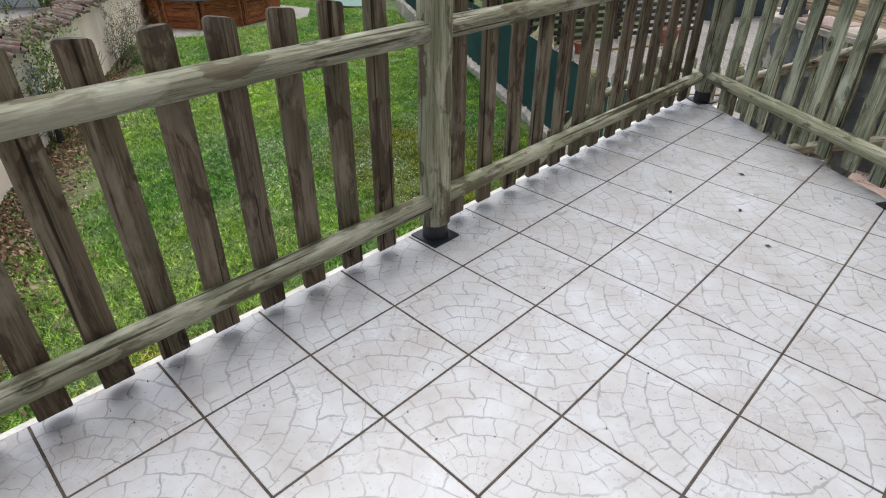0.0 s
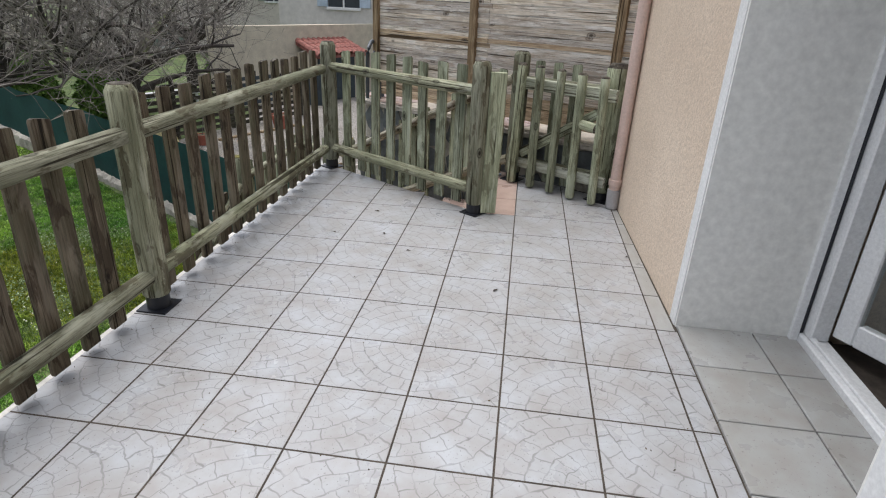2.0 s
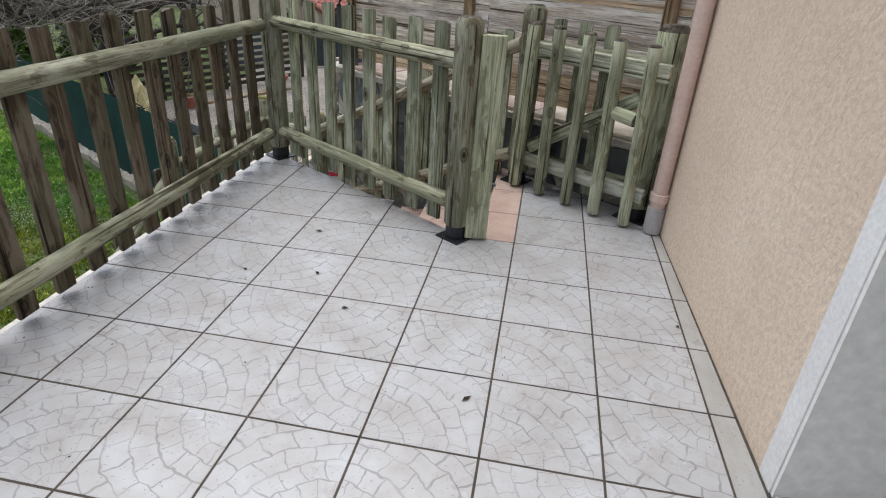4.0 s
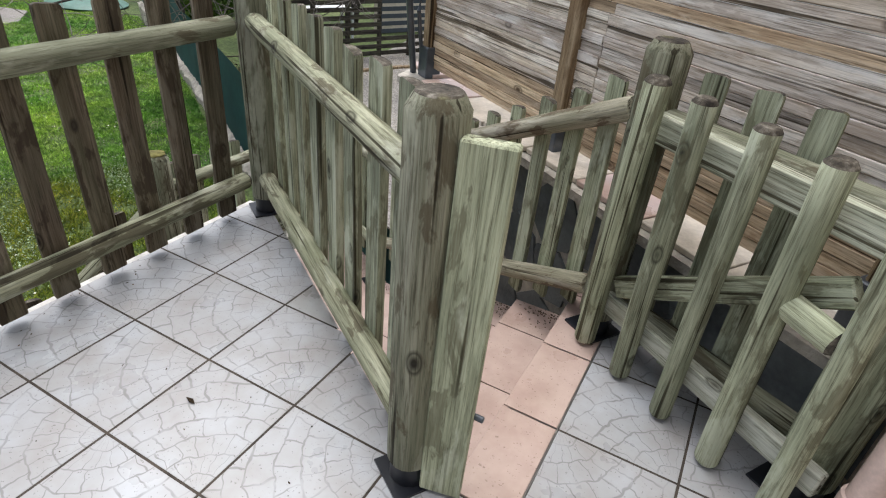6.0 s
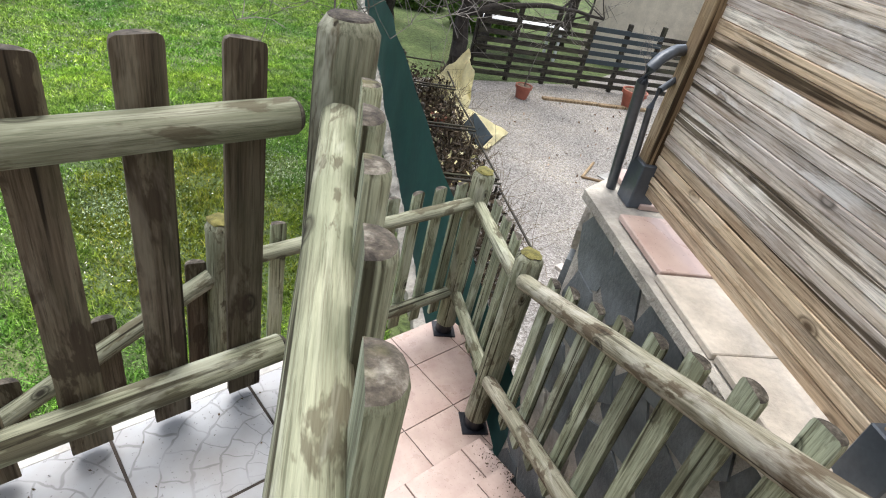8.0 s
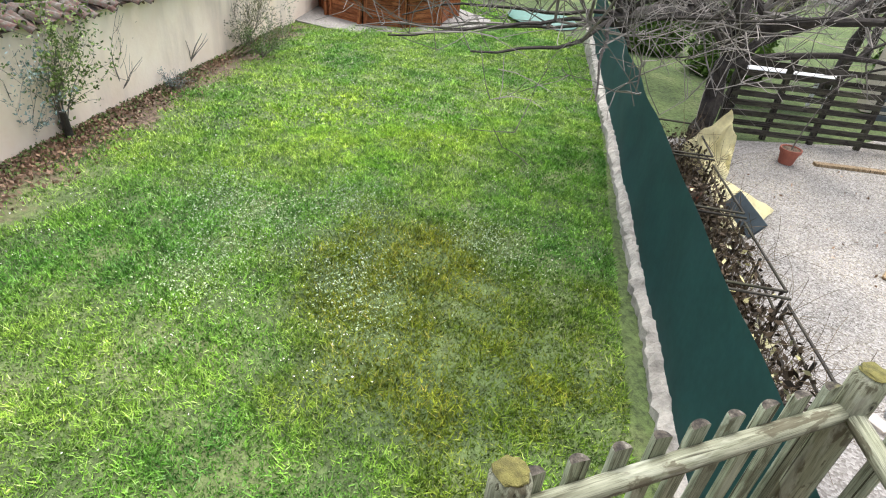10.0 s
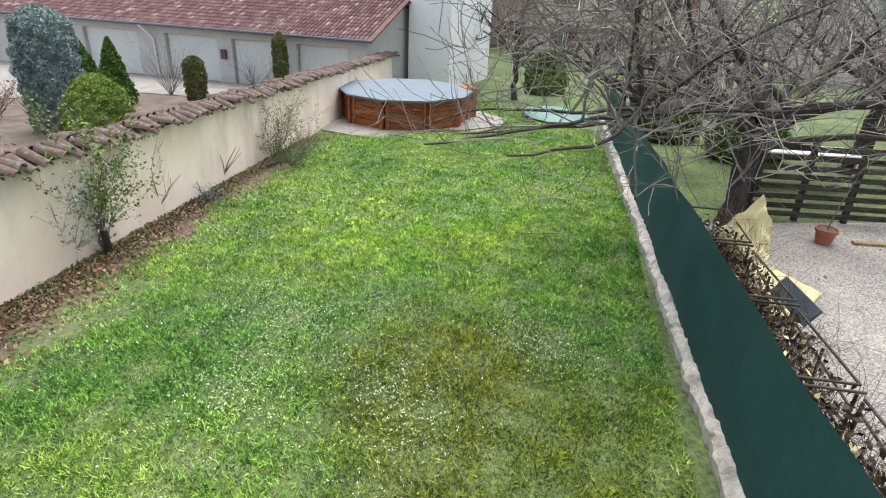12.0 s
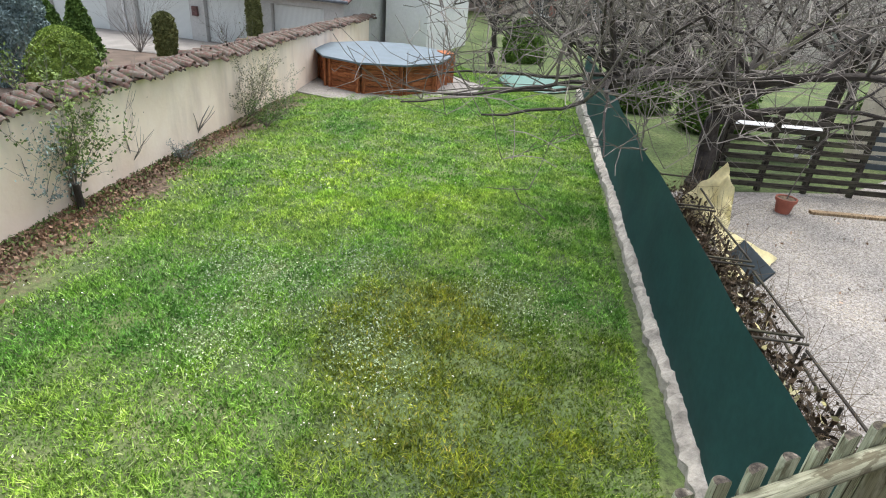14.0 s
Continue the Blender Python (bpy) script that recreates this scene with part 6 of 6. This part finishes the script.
me.from_pydata(tv, [], tf)
M_GTILE, nt, b = mat("weathered roof rolls")
g = nt.nodes.new("ShaderNodeNewGeometry")
c = ramp(nt, g.outputs["Random Per Island"], [(0.0, (0.07, 0.032, 0.032)), (0.6, (0.125, 0.062, 0.06)), (0.92, (0.17, 0.10, 0.09)), (1.0, (0.26, 0.21, 0.19))])
nt.links.new(c, b.inputs["Base Color"])
b.inputs["Roughness"].default_value = 0.9
me.materials.append(M_GTILE)
tagged(put("roof_tiles", me, gar, GM), "rolled brown-red tiles", "", "", "stuff")
part("gutter", tube([GM @ Vector((-0.3, -0.42, EAVE - 0.06)), GM @ Vector((GL + 0.6, -0.42, EAVE - 0.06))], 0.055, 8), M_METAL, gar, "grey gutter", True)
s = along_gd(-29.75)
part("downpipe", tube([GM @ Vector((s - 0.35, -0.42, EAVE - 0.1)), GM @ Vector((s - 0.1, -0.2, EAVE - 0.45)), GM @ Vector((s, -0.06, EAVE - 0.7)), GM @ Vector((s + 0.02, -0.06, 0.0))], 0.045, 8), M_WHITE, gar, "white downpipe", True)
win = thing("window", (0, 0, 0), "", "")
win.parent = gar
win.matrix_parent_inverse = world_of(gar).inverted()
s = along_gd(-34.6)
part("frame", box(s - 0.6, s + 0.6, -0.05, -0.002, 0.85, 1.9, 0.01), M_BROWNROOF, win, "", False, GM)
part("shutter", box(s - 0.52, s + 0.52, -0.07, -0.051, 0.93, 1.82, 0.01), M_GARWALL, win, "closed grey shutter", False, GM)
part("letter_box", box(along_gd(-27.45) - 0.12, along_gd(-27.45) + 0.12, -0.12, -0.001, 1.15, 1.5, 0.01), M_BROWNROOF, gar, "brown box", False, GM)


# ---- far houses ----
def far_house(name, at, turn, w, d, h, label, wall_c, windows, roof_c=(0.30, 0.13, 0.10), shutter=(0.35, 0.25, 0.2), roof=True):
    m0 = Matrix.Translation(at) @ Matrix.Rotation(radians(turn), 4, "Z")
    th = thing(name, at, label, "building", kind="structure")
    mw = simple(name + " render", wall_c, 0.9, vary=0.1, scale=0.6, bumpy=0.2)
    part("wall", box(0, w, 0, d, -1, h), mw, th, "", False, m0)
    mg = simple(name + " dark pane", (0.05, 0.06, 0.07), 0.15, vary=0.1)
    ms = simple(name + " shutter", shutter, 0.7, vary=0.15)
    for wx, wz, ww, wh in windows:
        wi = thing("window", (m0 @ Vector((wx, 0, wz))), "", "")
        wi.parent = th
        wi.matrix_parent_inverse = world_of(th).inverted()
        part("pane", box(wx, wx + ww, -0.03, -0.003, wz, wz + wh), mg, wi, "", False, m0)
        part("frame", box(wx - 0.06, wx + ww + 0.06, -0.08, -0.004, wz - 0.1, wz - 0.001, 0.01), M_WHITE, wi, "", False, m0)
        part("frame", box(wx + ww / 2 - 0.03, wx + ww / 2 + 0.03, -0.05, -0.031, wz, wz + wh), M_WHITE, wi, "", False, m0)
        for sx in (wx - 0.42, wx + ww + 0.02):
            part("shutter", box(sx, sx + 0.4, -0.07, -0.004, wz, wz + wh, 0.01), ms, wi, "", False, m0)
    if roof:
        mr = simple(name + " roof", roof_c, 0.85, vary=0.4, scale=1.5)
        bm = sweep([[Vector((x, -0.4, h)), Vector((x, d / 2, h + d * 0.22)), Vector((x, d + 0.4, h)), Vector((x, d + 0.4, h - 0.12)), Vector((x, -0.4, h - 0.12))] for x in (-0.4, w + 0.4)])
        part("roof", bm, mr, th, "", False, m0)
        ch = box(w * 0.6, w * 0.6 + 0.6, d * 0.4, d * 0.4 + 0.6, h, h + d * 0.22 + 0.9)
        part("chimney", ch, mw, th, "", False, m0)
    return th


part("wall", box(GL + 0.5, GL + 2.3, 3.2, 9.0, -0.5, 7.0), M_WHITE, gar, "tall white rendered gable wall", False, GM)
far_house("white_house", (-38.5, 3.5, -3.0), 49, 9, 8, 6.2, "tall white rendered house behind the garages", (0.62, 0.61, 0.56), [(1.2, 3.6, 1.0, 1.1), (4.2, 3.6, 1.0, 1.1), (7.0, 3.6, 1.0, 1.1)])
far_house("pink_house", (-44, 13, -3.0), 60, 9, 8, 6.5, "pinkish house with brown shutters beyond the gardens", (0.55, 0.44, 0.38), [(1, 3.6, 1, 1.3), (4, 3.6, 1, 1.3), (1, 1, 1, 1.5), (6.8, 3.6, 1, 1.3), (4, 1, 1, 1.5)], shutter=(0.25, 0.12, 0.1))
far_house("cream_house", (-38, 24, -3.0), 40, 12, 8, 6.0, "cream house with a red roof beyond bare trees", (0.56, 0.50, 0.43), [(1.5, 3.4, 1, 1.3), (5, 3.4, 1, 1.3), (8.5, 3.4, 1, 1.3), (1.5, 0.8, 1, 1.4), (5, 0.8, 1, 1.4)], shutter=(0.3, 0.12, 0.1))
far_house("pale_house", (-27, 33, -3.0), 12, 14, 8, 6.5, "long pale rendered house across the gardens", (0.60, 0.55, 0.50), [(1.5, 3.6, 1, 1.3), (5, 3.6, 1, 1.3), (8.5, 3.6, 1, 1.3), (11.5, 3.6, 1, 1.3), (5, 0.8, 1, 1.4)], shutter=(0.2, 0.25, 0.22))
far_house("rose_house", (-51.2, 19.3, -3.4), 43, 13.6, 7, 7.0, "pale pink rendered house with brown shutters beyond the lawn", (0.58, 0.50, 0.45), [(1.5, 0.9, 0.9, 1.4), (5.0, 0.9, 0.9, 1.4), (1.5, 3.9, 0.9, 1.3), (5.0, 3.9, 0.9, 1.3), (9.0, 3.9, 0.9, 1.3), (9.0, 0.9, 0.9, 1.4)], shutter=(0.30, 0.16, 0.12))
far_house("grey_house", (-60, -18, -3.0), 60, 22, 9, 7.0, "wide grey house left of the garages", (0.52, 0.51, 0.48), [(3, 3.6, 1, 1.3), (8, 3.6, 1, 1.3), (13, 3.6, 1, 1.3), (18, 3.6, 1, 1.3)])
far_house("white_house", (-9.2, 21.7, -2.0), -5, 14, 8, 5.6, "white rendered house with a pale blue door beyond the yard", (0.66, 0.64, 0.60), [(2.0, 2.8, 1.2, 1.3), (6.0, 2.8, 1.2, 1.3)], shutter=(0.45, 0.55, 0.65))

for k, (x, y, h) in enumerate(((-24.5, 19.5, 2.4), (-28.5, 14.8, 2.2), (-12.5, 21.0, 2.4), (-19.5, 22.5, 2.5), (-31.0, 19.0, 2.6), (-9.5, 12.9, 1.7))):
    bare_tree("garden_tree", (x, y, fall(x)), h * 0.8, 0.13, 60 + k, "bare grey garden tree before the far houses", (0.05, 0, 1), heads=6, kids=(4, 5), depth=2 if k != 5 else 3, limb=h)
for k, (x, y) in enumerate(((-14.0, 14.6), (-11.5, 14.8), (-9.6, 18.5), (-17.2, 18.2), (-23.0, 16.2))):
    clipped_tree("evergreen_bush", (x, y, fall(x)), 1.5 + 0.2 * (k % 3), 0.9, "dark green evergreen bush among bare trees", M_CONIFER, 70 + k, "dome", 5000, 0.06)
cv = thing("green_cover", (-17.5, 13.4, fall(-17.5)), "low pale green plastic cover lying on the far lawn", "cover")
M_MINT = simple("pale green plastic", (0.09, 0.20, 0.16), 0.5, vary=0.15)
bm = bmesh.new()
bmesh.ops.create_uvsphere(bm, u_segments=20, v_segments=8, radius=1)
bmesh.ops.scale(bm, vec=(1.3, 1.0, 0.16), verts=bm.verts[:])
part("shell", bm, M_MINT, cv, "", True, Matrix.Translation((-17.5, 13.4, fall(-17.5) + 0.1)))
van = thing("white_table", (-9.6, 13.6, fall(-9.6)), "long white table behind the slatted fence", "table")
part("top", box(-1.0, 1.0, -0.35, 0.35, 0.70, 0.74, 0.01), M_WHITE, van, "", False, Matrix.Translation((-9.4, 13.9, fall(-9.4))) @ Matrix.Rotation(sang, 4, "Z"))
for a in (-0.9, 0.9):
    for c in (-0.28, 0.28):
        part("leg", box(a - 0.03, a + 0.03, c - 0.03, c + 0.03, 0, 0.70), M_WHITE, van, "", False, Matrix.Translation((-9.4, 13.9, fall(-9.4))) @ Matrix.Rotation(sang, 4, "Z"))

# ---- small litter on the terrace and the gravel ----
M_CRUMB = foliage("dark crumbs of earth", (0.03, 0.022, 0.015), (0.16, 0.11, 0.07))


def floor_spots(rng, n):
    x, y = rng.uniform(-1.45, 0.9, n), rng.uniform(-1.5, 3.9, n)
    near_edge = rng.uniform(size=n) < 0.45
    x = np.where(near_edge, -1.48 + np.abs(rng.normal(0, 0.08, n)), x)
    ok = (x + 0.125) * V.x + (y - 3.187) * V.y < 0.02
    x, y = x[ok], y[ok]
    return np.stack([x, y, np.full(len(x), 0.0025)], 1)


vv, ff = leaf_cloud(900, step_dirt, 0.0055, 37)
soup("step_litter", vv, ff, M_CRUMB, None, "dark earth and leaf crumbs at the ends of the pink steps", "litter", "stuff")
vv, ff = leaf_cloud(420, floor_spots, 0.0045, 31)
vv[:, 2] = np.clip(vv[:, 2], 0.0012, 0.008)
soup("crumbs", vv, ff, M_CRUMB, None, "tiny dark crumbs and leaf bits on the pale tiles", "litter", "stuff")
rng = random.Random(9)
for k, (x, y) in enumerate(((-0.92, 2.62), (-0.62, 2.66), (0.08, 2.05), (0.82, 2.66), (-0.45, 2.45), (-0.75, 3.05))):
    lf = thing("dead_leaf", (x, y, 0.003), "small curled brown dead leaf on the pale tiles", "leaf", "dead leaves on the terrace")
    bm = bmesh.new()
    L, w = 0.022 + 0.01 * (k % 3), 0.007
    vs = [bm.verts.new(p) for p in ((0, 0, 0.002), (L * 0.4, w, 0.006), (L, 0, 0.003), (L * 0.4, -w, 0.007), (L * 0.45, 0, 0.002))]
    for a in ((0, 4, 1), (1, 4, 2), (2, 4, 3), (3, 4, 0)):
        bm.faces.new([vs[q] for q in a])
    bmesh.ops.solidify(bm, geom=bm.faces[:], thickness=0.0008)
    part("blade", bm, M_CRUMB, lf, "", False, Matrix.Translation((x, y, 0.001)) @ Matrix.Rotation(rng.uniform(0, 6), 4, "Z"))


def yard_spots(rng, n):
    return np.stack([rng.uniform(-6.8, -3.4, n), rng.uniform(9.8, 13.5, n), np.full(n, GROUND + 0.035)], 1)


vv, ff = leaf_cloud(70, yard_spots, 0.03, 33)
soup("fallen_leaves", vv, ff, M_DEAD, None, "few dark fallen leaves on the pale gravel", "leaves", "stuff")

# ---- floor tiles ----
HALF = TILE / 2 - 0.0034


def tile_mesh_full(material):
    return mesh_of(prism([(-HALF, -HALF), (HALF, -HALF), (HALF, HALF), (-HALF, HALF)], -0.004, 0.0, 0.0012), "floor_tile", material)


FULL = tile_mesh_full(M_TILE)
random.seed(4)
wall_line = ((WALL_X - 0.003, 1.98), (0.872 - 0.925, 3.9 - 1.98))
for i in range(-6, 4):
    for j in range(-21, 4):
        x0, y0 = LINE_X + TILE * i, LINE_Y + TILE * j
        full = [(x0 + 0.0034, y0 + 0.0034), (x0 + TILE - 0.0034, y0 + 0.0034), (x0 + TILE - 0.0034, y0 + TILE - 0.0034), (x0 + 0.0034, y0 + TILE - 0.0034)]
        cuts = [((EDGE_X, 0), (1, 0)), ((0, FAR_Y), (0, 1)), ((0.934, 1.5), (-1, 0))]
        if y0 > 1.5:
            cuts.append(((0.922, 1.98), (-1, -0.028)))
        if i >= 0:
            cuts.append((uv(0, 0.985), -V))
        elif i == -1 and j < 0:
            pass
        else:
            cuts.append((uv(0, 0.03), -V))
            if j >= 0:
                cuts.append(((-0.003, 0), (-1, 0)))
        poly = full
        for p, n in cuts:
            if len(poly) > 2:
                poly = clip_poly(poly, p, n)
        if len(poly) < 3:
            continue
        area = abs(sum(poly[k][0] * poly[(k + 1) % len(poly)][1] - poly[(k + 1) % len(poly)][0] * poly[k][1] for k in range(len(poly)))) / 2
        if area < 0.0004:
            continue
        cx, cy = x0 + TILE / 2, y0 + TILE / 2
        turn = Matrix.Rotation(radians(90) * random.randint(0, 3), 4, "Z")
        m = Matrix.Translation((cx, cy, random.uniform(-0.0003, 0.0003))) @ turn
        if area > 0.107:
            put("floor_tile", FULL, slab, m)
        else:
            inv = turn.inverted()
            loc = [tuple((inv @ Vector((x - cx, y - cy, 0)))[:2]) for x, y in poly]
            put("floor_tile", mesh_of(prism(loc, -0.004, 0.0, 0.0012), "floor_tile", M_TILE if area > 0.03 else M_TILEPLAIN), slab, m)
for j in range(-1, 4):
    y0 = LINE_Y + TILE * j
    poly = [(0.0, y0 + 0.0034), (LINE_X - 0.0034, y0 + 0.0034), (LINE_X - 0.0034, y0 + TILE - 0.0034), (0.0, y0 + TILE - 0.0034)]
    for p, n in (((0, LINE_Y + 0.0034), (0, 1)), (uv(0, 0.985), -V)):
        if len(poly) > 2:
            poly = clip_poly(poly, p, n)
    if len(poly) > 2:
        poly = [(x - 0.012 if x < 0.001 else x, y) for x, y in poly]
        part("floor_tile", prism(poly, -0.004, 0.0, 0.0012), M_PINK, slab, "pink tile")
for j in range(-4, 1):
    y0 = max(1.565 + TILE * j, 0.503)
    y1 = min(1.565 + TILE * (j + 1) - 0.005, 1.884)
    for x0, x1 in ((0.94, 1.266), (1.272, 1.454)):
        if y1 - y0 > 0.03:
            part("floor_tile", box(x0, x1, y0, y1, -0.011, 0.012, 0.0025), M_TILEPLAIN, slab, "", False)
